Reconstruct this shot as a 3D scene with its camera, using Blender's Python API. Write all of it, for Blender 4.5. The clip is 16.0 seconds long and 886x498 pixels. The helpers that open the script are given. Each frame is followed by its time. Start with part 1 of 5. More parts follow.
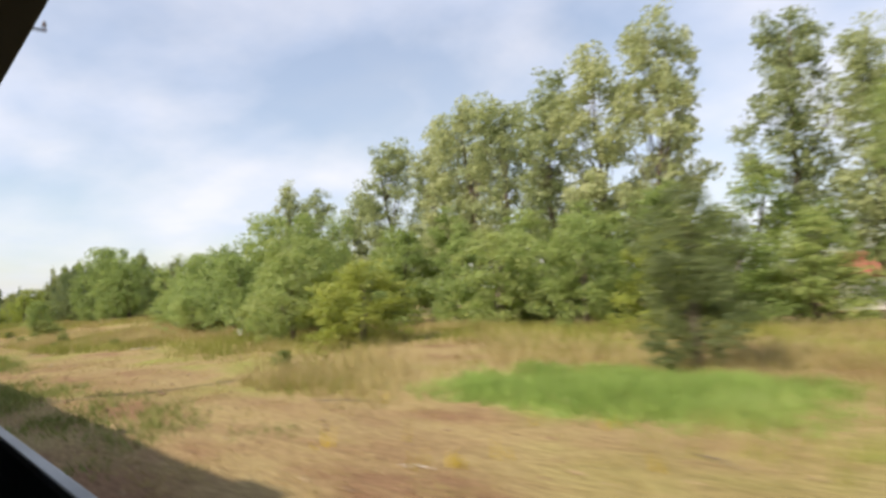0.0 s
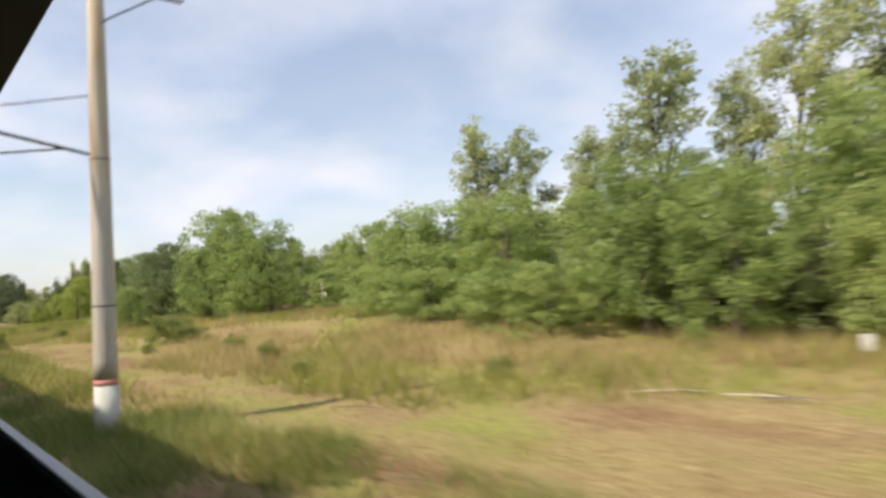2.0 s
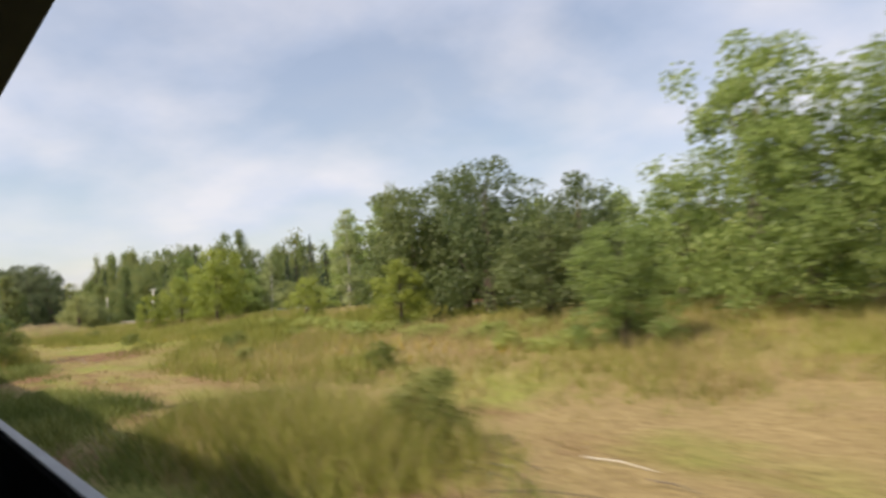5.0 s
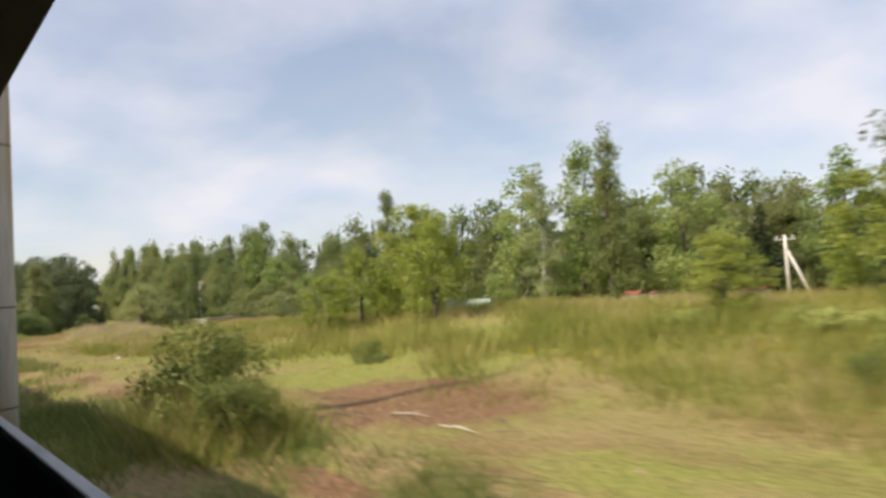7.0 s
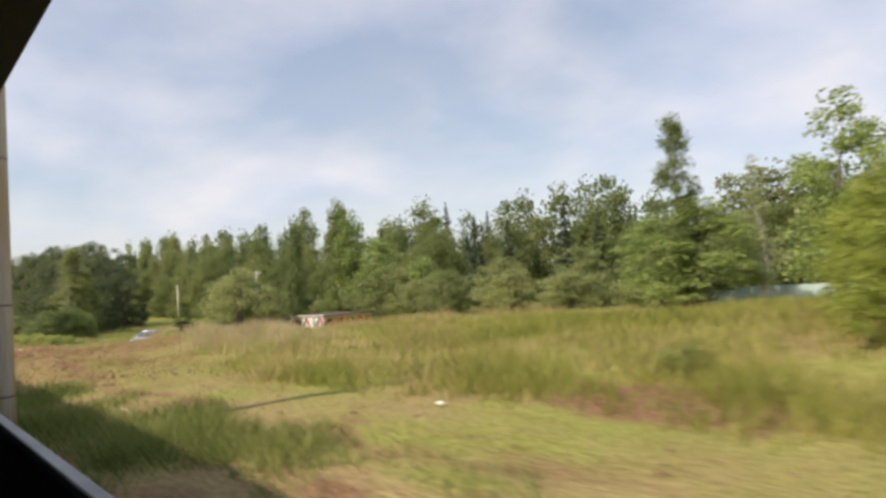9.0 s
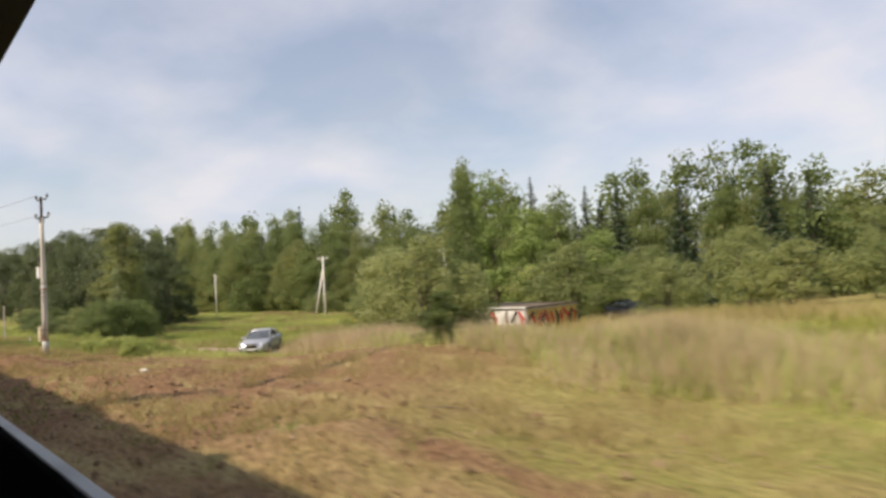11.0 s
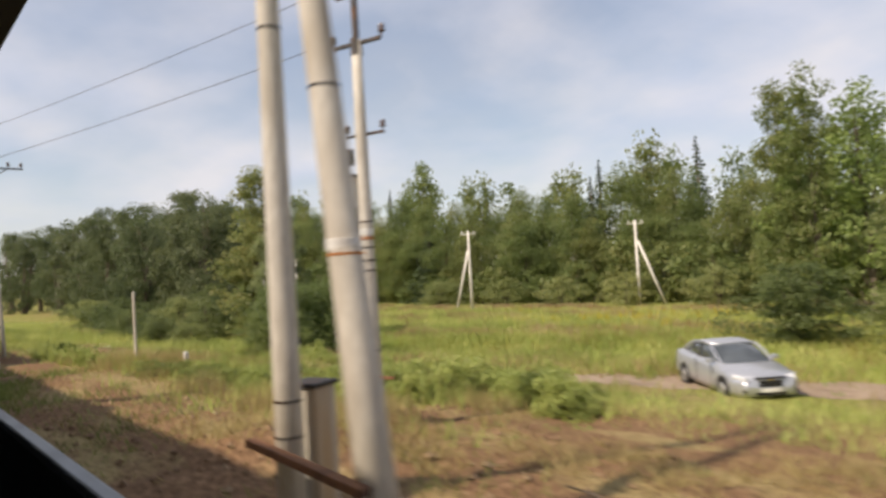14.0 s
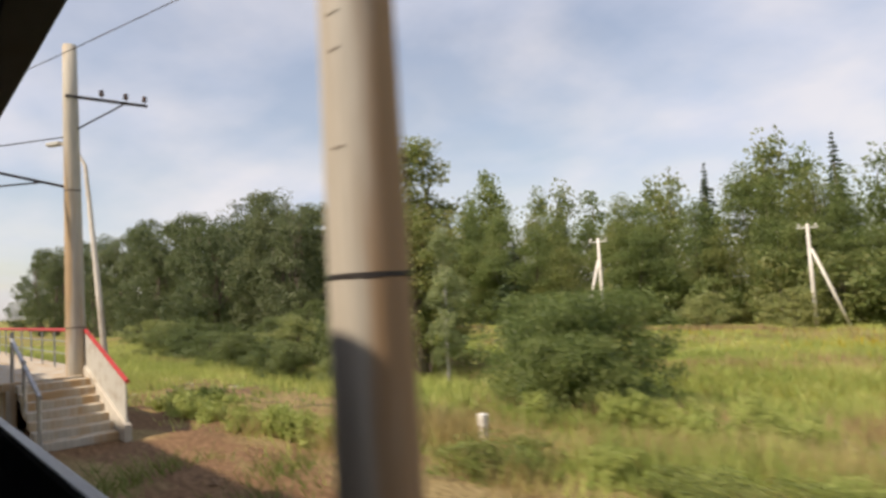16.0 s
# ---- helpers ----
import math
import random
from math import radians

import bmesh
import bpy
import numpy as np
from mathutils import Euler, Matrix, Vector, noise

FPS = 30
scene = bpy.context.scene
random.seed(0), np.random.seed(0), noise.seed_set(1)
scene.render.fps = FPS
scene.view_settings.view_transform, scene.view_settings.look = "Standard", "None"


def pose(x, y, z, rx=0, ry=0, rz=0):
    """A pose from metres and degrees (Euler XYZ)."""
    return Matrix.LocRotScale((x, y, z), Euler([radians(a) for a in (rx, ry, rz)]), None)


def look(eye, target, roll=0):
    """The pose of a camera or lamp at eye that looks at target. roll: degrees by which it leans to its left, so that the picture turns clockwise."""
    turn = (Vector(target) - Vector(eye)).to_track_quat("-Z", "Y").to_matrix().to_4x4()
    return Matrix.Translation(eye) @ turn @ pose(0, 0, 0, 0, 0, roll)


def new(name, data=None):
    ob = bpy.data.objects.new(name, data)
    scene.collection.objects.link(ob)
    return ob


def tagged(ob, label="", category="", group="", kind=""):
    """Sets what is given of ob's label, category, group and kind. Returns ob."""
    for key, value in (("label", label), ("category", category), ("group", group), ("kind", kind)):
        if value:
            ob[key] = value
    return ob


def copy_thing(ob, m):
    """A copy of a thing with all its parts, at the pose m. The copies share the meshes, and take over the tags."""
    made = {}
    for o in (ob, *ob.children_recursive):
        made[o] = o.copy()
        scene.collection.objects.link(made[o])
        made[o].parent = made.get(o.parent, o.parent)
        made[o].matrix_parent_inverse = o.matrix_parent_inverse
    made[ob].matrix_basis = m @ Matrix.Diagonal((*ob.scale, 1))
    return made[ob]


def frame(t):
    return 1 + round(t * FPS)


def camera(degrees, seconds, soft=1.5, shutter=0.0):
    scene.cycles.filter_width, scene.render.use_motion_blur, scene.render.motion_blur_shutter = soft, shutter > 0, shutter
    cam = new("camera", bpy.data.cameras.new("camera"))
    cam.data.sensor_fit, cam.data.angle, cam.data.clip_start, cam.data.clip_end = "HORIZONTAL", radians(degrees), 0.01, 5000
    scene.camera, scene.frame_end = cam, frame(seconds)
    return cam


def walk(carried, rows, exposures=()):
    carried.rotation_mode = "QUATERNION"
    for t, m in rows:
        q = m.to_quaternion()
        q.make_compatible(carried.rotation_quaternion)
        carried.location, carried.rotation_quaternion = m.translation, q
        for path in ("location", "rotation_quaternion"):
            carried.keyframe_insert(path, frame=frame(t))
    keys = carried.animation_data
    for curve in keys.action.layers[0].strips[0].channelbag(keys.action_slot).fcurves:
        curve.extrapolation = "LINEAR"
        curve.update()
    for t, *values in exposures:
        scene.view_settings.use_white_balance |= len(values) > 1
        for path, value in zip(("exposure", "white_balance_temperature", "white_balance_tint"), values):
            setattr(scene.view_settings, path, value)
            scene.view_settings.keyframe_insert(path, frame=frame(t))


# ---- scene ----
# the camera rides in a train that slows down: it heads for -x and looks out over +y
cam = camera(68.24, 16.0, soft=3.0, shutter=0.5)
PATH = (
    (0.0, -0.00, 3.57, 48.48),
    (0.5, -9.30, 3.54, 48.35),
    (1.0, -18.46, 3.60, 48.54),
    (1.5, -27.49, 3.83, 48.62),
    (2.0, -36.39, 3.41, 48.85),
    (2.5, -45.14, 3.31, 48.49),
    (3.0, -53.74, 3.70, 48.70),
    (3.5, -62.13, 3.79, 48.38),
    (4.0, -70.27, 3.79, 48.62),
    (4.5, -78.15, 3.59, 48.63),
    (5.0, -85.76, 3.52, 48.90),
    (6.0, -100.28, 3.45, 48.96),
    (6.75, -110.69, 3.40, 48.99),
    (7.5, -120.76, 3.34, 49.03),
    (8.0, -127.29, 3.37, 49.13),
    (8.5, -133.70, 3.28, 48.93),
    (9.0, -139.98, 3.15, 48.94),
    (9.75, -149.24, 2.89, 48.67),
    (10.5, -158.30, 2.63, 48.40),
    (11.5, -169.82, 2.29, 48.05),
    (12.0, -175.25, 1.26, 47.73),
    (12.5, -180.43, 1.44, 47.67),
    (13.0, -185.34, 1.67, 47.80),
    (13.5, -189.99, 1.61, 47.68),
    (14.0, -194.37, 1.95, 48.19),
    (14.5, -198.49, 2.52, 48.58),
    (15.0, -202.39, 2.22, 48.73),
    (15.5, -206.08, 2.82, 48.39),
    (16.0, -209.62, 3.90, 49.42),
)

EYE = 2.7
walk(cam, [(t, pose(x, 0, EYE, 90 + pitch, 3.45, yaw)) for t, x, pitch, yaw in PATH],
     exposures=[(0.0, 0.43, 7050, 14), (3.2, 0.36, 7100, 14), (4.4, 0.17, 7200, 15), (5.2, 0.25, 7200, 15), (8.0, 0.26, 7250, 15),
                (12.5, 0.12, 7400, 16), (14.5, 0.17, 7450, 16), (16.0, 0.2, 7450, 16)])

# ---- sky, sun ----
SUN_AZ, SUN_EL = 188.5, 46.5
world = bpy.data.worlds.new("sky")
scene.world = world
world.use_nodes = True
wn, wl = world.node_tree.nodes, world.node_tree.links
wn.clear()
sky = wn.new("ShaderNodeTexSky")
sky.sky_type, sky.sun_disc = "NISHITA", False
sky.sun_elevation, sky.sun_rotation = radians(SUN_EL), radians(SUN_AZ)
sky.air_density, sky.dust_density, sky.ozone_density = 1.2, 0.8, 2.0
geo = wn.new("ShaderNodeTexCoord")
updown, lift, flat = wn.new("ShaderNodeSeparateXYZ"), wn.new("ShaderNodeMath"), wn.new("ShaderNodeVectorMath")
wl.new(geo.outputs["Generated"], updown.inputs[0])
lift.operation, lift.inputs[1].default_value = "ADD", 0.3
wl.new(updown.outputs["Z"], lift.inputs[0])
flat.operation = "DIVIDE"
wl.new(geo.outputs["Generated"], flat.inputs[0])
wl.new(lift.outputs[0], flat.inputs[1])
cl = wn.new("ShaderNodeTexNoise")
cl.inputs["Scale"].default_value, cl.inputs["Detail"].default_value = 1.5, 7.0
cl.inputs["Roughness"].default_value, cl.inputs["Distortion"].default_value = 0.52, 0.2
wl.new(flat.outputs["Vector"], cl.inputs["Vector"])
cr = wn.new("ShaderNodeValToRGB")
cr.color_ramp.elements[0].position, cr.color_ramp.elements[1].position = 0.38, 0.66
cr.color_ramp.elements[0].color = (0.3, 0.3, 0.3, 1)
cr.color_ramp.elements[1].color = (0.8, 0.8, 0.8, 1)
wl.new(cl.outputs["Fac"], cr.inputs["Fac"])
shade = wn.new("ShaderNodeTexNoise")
shade.inputs["Scale"].default_value, shade.inputs["Detail"].default_value = 3.1, 4.0
wl.new(flat.outputs["Vector"], shade.inputs["Vector"])
cc = wn.new("ShaderNodeValToRGB")
cc.color_ramp.elements[0].position, cc.color_ramp.elements[1].position = 0.35, 0.65
cc.color_ramp.elements[0].color = (4.7, 5.45, 7.0, 1)
cc.color_ramp.elements[1].color = (5.9, 6.25, 7.1, 1)
wl.new(shade.outputs["Fac"], cc.inputs["Fac"])
mixw = wn.new("ShaderNodeMix")
mixw.data_type = "RGBA"
wl.new(cr.outputs["Color"], mixw.inputs["Factor"])
wl.new(sky.outputs["Color"], mixw.inputs["A"])
wl.new(cc.outputs["Color"], mixw.inputs["B"])
bg = wn.new("ShaderNodeBackground")
bg.inputs["Strength"].default_value = 0.122
wl.new(mixw.outputs["Result"], bg.inputs["Color"])
wo = wn.new("ShaderNodeOutputWorld")
wl.new(bg.outputs["Background"], wo.inputs["Surface"])

sun = bpy.data.lights.new("sun", "SUN")
sun.energy, sun.angle, sun.color = 4.3, radians(1.8), (1.0, 0.93, 0.82)
sun_ob = new("sun", sun)
az, el = radians(SUN_AZ), radians(SUN_EL)
sun_ob.matrix_world = look((math.sin(az) * math.cos(el) * 50, math.cos(az) * math.cos(el) * 50, math.sin(el) * 50), (0, 0, 0))


# ---- materials ----
def material(name, rough=0.8, metal=0.0, spec=0.3):
    m = bpy.data.materials.new(name)
    m.use_nodes = True
    b = m.node_tree.nodes["Principled BSDF"]
    b.inputs["Roughness"].default_value, b.inputs["Metallic"].default_value = rough, metal
    b.inputs["Specular IOR Level"].default_value = spec
    return m, m.node_tree.nodes, m.node_tree.links, b


def surface(name, a, b_col, scale=4.0, rough=0.8, metal=0.0, bump=0.3, stain=None, spec=0.3, stretch=(1, 1, 1), cover=0.5):
    """Two-scale procedural surface: a fine grain between two colours, large stains, bump."""
    m, n, l, b = material(name, rough, metal, spec)
    tc, mp = n.new("ShaderNodeTexCoord"), n.new("ShaderNodeMapping")
    mp.inputs["Scale"].default_value = stretch
    inf, away, sh = n.new("ShaderNodeObjectInfo"), n.new("ShaderNodeVectorMath"), n.new("ShaderNodeVectorMath")
    sh.operation, away.operation = "SCALE", "ADD"
    sh.inputs[0].default_value = (13.0, 7.0, 5.0)
    l.new(inf.outputs["Random"], sh.inputs["Scale"])
    l.new(tc.outputs["Object"], away.inputs[0])
    l.new(sh.outputs["Vector"], away.inputs[1])
    l.new(away.outputs["Vector"], mp.inputs["Vector"])
    fine, big = n.new("ShaderNodeTexNoise"), n.new("ShaderNodeTexNoise")
    fine.inputs["Scale"].default_value, fine.inputs["Detail"].default_value = scale * 6, 6
    big.inputs["Scale"].default_value, big.inputs["Detail"].default_value = scale * 0.6, 4
    for q in (fine, big):
        l.new(mp.outputs["Vector"], q.inputs["Vector"])
    r = n.new("ShaderNodeValToRGB")
    r.color_ramp.elements[0].position, r.color_ramp.elements[1].position = 0.3, 0.7
    r.color_ramp.elements[0].color, r.color_ramp.elements[1].color = (*a, 1), (*b_col, 1)
    l.new(fine.outputs["Fac"], r.inputs["Fac"])
    mx = n.new("ShaderNodeMix")
    mx.data_type = "RGBA"
    rr = n.new("ShaderNodeValToRGB")
    rr.color_ramp.elements[0].position, rr.color_ramp.elements[1].position = cover, cover + 0.18
    l.new(big.outputs["Fac"], rr.inputs["Fac"])
    l.new(rr.outputs["Color"], mx.inputs["Factor"])
    l.new(r.outputs["Color"], mx.inputs["A"])
    mx.inputs["B"].default_value = (*(stain or [c * 0.7 for c in a]), 1)
    l.new(mx.outputs["Result"], b.inputs["Base Color"])
    if bump:
        bp = n.new("ShaderNodeBump")
        bp.inputs["Strength"].default_value, bp.inputs["Distance"].default_value = bump, 0.01
        l.new(fine.outputs["Fac"], bp.inputs["Height"])
        l.new(bp.outputs["Normal"], b.inputs["Normal"])
    return m


def leafy(name, dark, mid, light, through_leaf=0.5, gloss=0.4, by_plant=0.4, by_place=0.25, patch=0.5):
    """Leaves: colour varies from leaf to leaf, from plant to plant and in soft patches; some light passes through."""
    m, n, l, b = material(name, 0.5, 0.0, gloss)
    out = n["Material Output"]
    geo_in, ob, blot = n.new("ShaderNodeNewGeometry"), n.new("ShaderNodeObjectInfo"), n.new("ShaderNodeTexNoise")
    blot.inputs["Scale"].default_value, blot.inputs["Detail"].default_value = patch, 3.0
    l.new(geo_in.outputs["Position"], blot.inputs["Vector"])
    spread = n.new("ShaderNodeMapRange")
    spread.inputs["From Min"].default_value, spread.inputs["From Max"].default_value = 0.3, 0.7
    l.new(blot.outputs["Fac"], spread.inputs["Value"])
    last = None
    for src, weight in ((geo_in.outputs["Random Per Island"], 1 - by_plant - by_place), (ob.outputs["Random"], by_plant), (spread.outputs["Result"], by_place)):
        add = n.new("ShaderNodeMath")
        add.operation = "MULTIPLY_ADD"
        add.inputs[1].default_value, add.inputs[2].default_value = weight, 0.0
        l.new(src, add.inputs[0])
        if last:
            l.new(last.outputs[0], add.inputs[2])
        last = add
    r = n.new("ShaderNodeValToRGB")
    r.color_ramp.elements[0].position, r.color_ramp.elements[1].position = 0.05, 0.95
    r.color_ramp.elements[0].color, r.color_ramp.elements[1].color = (*dark, 1), (*light, 1)
    e = r.color_ramp.elements.new(0.5)
    e.color = (*mid, 1)
    l.new(add.outputs[0], r.inputs["Fac"])
    l.new(r.outputs["Color"], b.inputs["Base Color"])
    tr, mix = n.new("ShaderNodeBsdfTranslucent"), n.new("ShaderNodeMixShader")
    l.new(r.outputs["Color"], tr.inputs["Color"])
    mix.inputs["Fac"].default_value = through_leaf
    l.new(b.outputs["BSDF"], mix.inputs[1])
    l.new(tr.outputs["BSDF"], mix.inputs[2])
    l.new(mix.outputs["Shader"], out.inputs["Surface"])
    return m


LEAF_POPLAR = leafy("leaf_poplar", (0.24, 0.29, 0.135), (0.41, 0.46, 0.225), (0.56, 0.57, 0.3), 0.55)
LEAF_MAPLE = leafy("leaf_maple", (0.18, 0.25, 0.075), (0.32, 0.41, 0.13), (0.5, 0.54, 0.2), 0.55)
LEAF_DARK = leafy("leaf_dark", (0.09, 0.13, 0.05), (0.15, 0.195, 0.07), (0.24, 0.275, 0.105))
LEAF_YELLOW = leafy("leaf_yellow_green", (0.19, 0.24, 0.04), (0.32, 0.38, 0.075), (0.45, 0.47, 0.12))
LEAF_WILLOW = leafy("leaf_willow", (0.07, 0.1, 0.045), (0.125, 0.16, 0.07), (0.2, 0.225, 0.11))
LEAF_FOREST = leafy("leaf_forest", (0.12, 0.17, 0.06), (0.215, 0.27, 0.09), (0.35, 0.33, 0.13), 0.55)
NEEDLES = leafy("needles", (0.045, 0.075, 0.04), (0.07, 0.11, 0.055), (0.1, 0.14, 0.07), 0.15)
HERB = leafy("herb_green", (0.21, 0.27, 0.07), (0.37, 0.43, 0.13), (0.55, 0.56, 0.2), 0.4, 0.2, 0.2, 0.3)
LEAF_BUSH = leafy("leaf_bush", (0.1, 0.145, 0.045), (0.185, 0.24, 0.075), (0.32, 0.36, 0.13))
LEAF_OLIVE = leafy("leaf_olive", (0.18, 0.22, 0.08), (0.31, 0.35, 0.135), (0.47, 0.47, 0.2), 0.55)
STRAW = leafy("grass_straw", (0.3, 0.235, 0.1), (0.43, 0.35, 0.155), (0.56, 0.47, 0.235), 0.35, 0.15, 0.0, 0.6, 0.3)
GRASS = leafy("grass_green", (0.17, 0.19, 0.04), (0.28, 0.3, 0.07), (0.43, 0.39, 0.12), 0.35, 0.15, 0.0, 0.6, 0.3)
MEADOW = leafy("grass_meadow", (0.28, 0.34, 0.085), (0.47, 0.53, 0.16), (0.66, 0.65, 0.27), 0.4, 0.15, 0.0, 0.6, 0.3)
WEED = leafy("weed_green", (0.1, 0.135, 0.035), (0.2, 0.245, 0.065), (0.36, 0.36, 0.125), 0.35, 0.2, 0.0, 0.6, 0.3)
FRESH = leafy("grass_fresh", (0.19, 0.29, 0.07), (0.31, 0.43, 0.115), (0.43, 0.53, 0.18), 0.4, 0.15, 0.0, 0.6, 0.3)
RANK = leafy("rank_weeds", (0.21, 0.27, 0.075), (0.37, 0.43, 0.13), (0.56, 0.55, 0.2), 0.4, 0.15, 0.0, 0.6, 0.3)
PLUME = leafy("grass_plumes", (0.42, 0.32, 0.19), (0.58, 0.46, 0.29), (0.72, 0.6, 0.4), 0.4, 0.15, 0.0, 0.5, 0.3)
STALK = leafy("brown_stalks", (0.25, 0.175, 0.09), (0.38, 0.28, 0.15), (0.5, 0.4, 0.22), 0.3, 0.15, 0.0, 0.6, 0.3)
GOLD = leafy("goldenrod", (0.4, 0.28, 0.02), (0.55, 0.4, 0.03), (0.65, 0.5, 0.06), 0.3, 0.1, 0.0, 0.4, 0.3)
BARK = surface("bark", (0.1, 0.075, 0.055), (0.2, 0.165, 0.13), 3, 0.9, bump=0.8, stain=(0.07, 0.07, 0.045), stretch=(1, 1, 0.25))
BIRCH = surface("birch_bark", (0.5, 0.47, 0.42), (0.68, 0.65, 0.6), 2, 0.8, bump=0.4, stain=(0.09, 0.08, 0.07), stretch=(0.4, 0.4, 3))
CONCRETE = surface("concrete", (0.4, 0.37, 0.31), (0.55, 0.51, 0.43), 2.6, 0.9, bump=0.5, stain=(0.44, 0.31, 0.18), stretch=(1.6, 1.6, 0.12), cover=0.45)
def run_down(name, clean, rust):
    """Concrete with rust that has run down one side from the fittings."""
    m = surface(name, *clean, 2.6, 0.9, bump=0.5, stain=(0.36, 0.31, 0.24), stretch=(1.6, 1.6, 0.12), cover=0.5)
    n, l = m.node_tree.nodes, m.node_tree.links
    b = n["Principled BSDF"]
    under = b.inputs["Base Color"].links[0].from_socket
    tc, side, far, wob, edge, mx = (n.new(k) for k in ("ShaderNodeTexCoord", "ShaderNodeVectorMath", "ShaderNodeMapping", "ShaderNodeTexNoise", "ShaderNodeMapRange", "ShaderNodeMix"))
    far.inputs["Scale"].default_value = (9, 9, 0.7)
    wob.inputs["Scale"].default_value, wob.inputs["Detail"].default_value = 1.0, 5.0
    add = n.new("ShaderNodeMath")
    add.operation, add.inputs[1].default_value = "MULTIPLY_ADD", 0.34
    side.operation, side.inputs[1].default_value = "DOT_PRODUCT", (0.75, 0.66, 0)
    l.new(tc.outputs["Object"], side.inputs[0])
    l.new(tc.outputs["Object"], far.inputs["Vector"])
    l.new(far.outputs["Vector"], wob.inputs["Vector"])
    l.new(wob.outputs["Fac"], add.inputs[0])
    l.new(side.outputs["Value"], add.inputs[2])
    edge.inputs["From Min"].default_value, edge.inputs["From Max"].default_value = 0.165, 0.3
    edge.inputs["To Max"].default_value = 0.85
    l.new(add.outputs[0], edge.inputs["Value"])
    mx.data_type = "RGBA"
    l.new(edge.outputs["Result"], mx.inputs["Factor"])
    l.new(under, mx.inputs["A"])
    mx.inputs["B"].default_value = (*rust, 1)
    l.new(mx.outputs["Result"], b.inputs["Base Color"])
    return m


RUSTED = run_down("rust_run_concrete", ((0.4, 0.37, 0.31), (0.55, 0.51, 0.43)), (0.34, 0.2, 0.09))
WHITEWASH = surface("whitewash", (0.5, 0.5, 0.47), (0.62, 0.61, 0.57), 4, 0.85, bump=0.3, stain=(0.42, 0.5, 0.42))
PALE = surface("pale_concrete", (0.5, 0.46, 0.39), (0.64, 0.6, 0.52), 2.4, 0.88, bump=0.4, stain=(0.4, 0.35, 0.28), stretch=(1, 1, 0.3))
IRON = surface("dark_iron", (0.045, 0.042, 0.04), (0.09, 0.08, 0.075), 6, 0.6, 0.6, 0.3, (0.12, 0.07, 0.045))
RUST = surface("rusty_steel", (0.16, 0.075, 0.04), (0.3, 0.15, 0.08), 6, 0.85, 0.2, 0.6, (0.09, 0.05, 0.035))
GLAZE = surface("brown_porcelain", (0.09, 0.05, 0.035), (0.13, 0.08, 0.055), 8, 0.25, 0, 0, spec=0.5)
BOXGREY = surface("grey_paint", (0.48, 0.47, 0.42), (0.58, 0.57, 0.52), 5, 0.6, 0, 0.1, (0.4, 0.36, 0.3))
BOXWHITE = surface("white_paint", (0.7, 0.69, 0.64), (0.8, 0.79, 0.75), 5, 0.55, 0, 0.1, (0.6, 0.56, 0.5))
REDPAINT = surface("red_paint", (0.4, 0.03, 0.03), (0.52, 0.05, 0.05), 5, 0.5, 0, 0.1, (0.32, 0.04, 0.035))
LINEPOLE = surface("white_concrete", (0.66, 0.63, 0.57), (0.78, 0.75, 0.69), 2, 0.85, bump=0.2, stain=(0.55, 0.52, 0.46))
ORANGE = surface("fresh_rust", (0.42, 0.17, 0.06), (0.56, 0.26, 0.1), 6, 0.85, 0.1, 0.4, (0.3, 0.12, 0.05))
CREAM = surface("cream_paint", (0.58, 0.52, 0.36), (0.68, 0.61, 0.44), 5, 0.6, 0, 0.1, (0.45, 0.38, 0.26))
STEEL = surface("galvanised", (0.4, 0.41, 0.42), (0.52, 0.53, 0.54), 8, 0.45, 0.8, 0.1, (0.33, 0.33, 0.33))


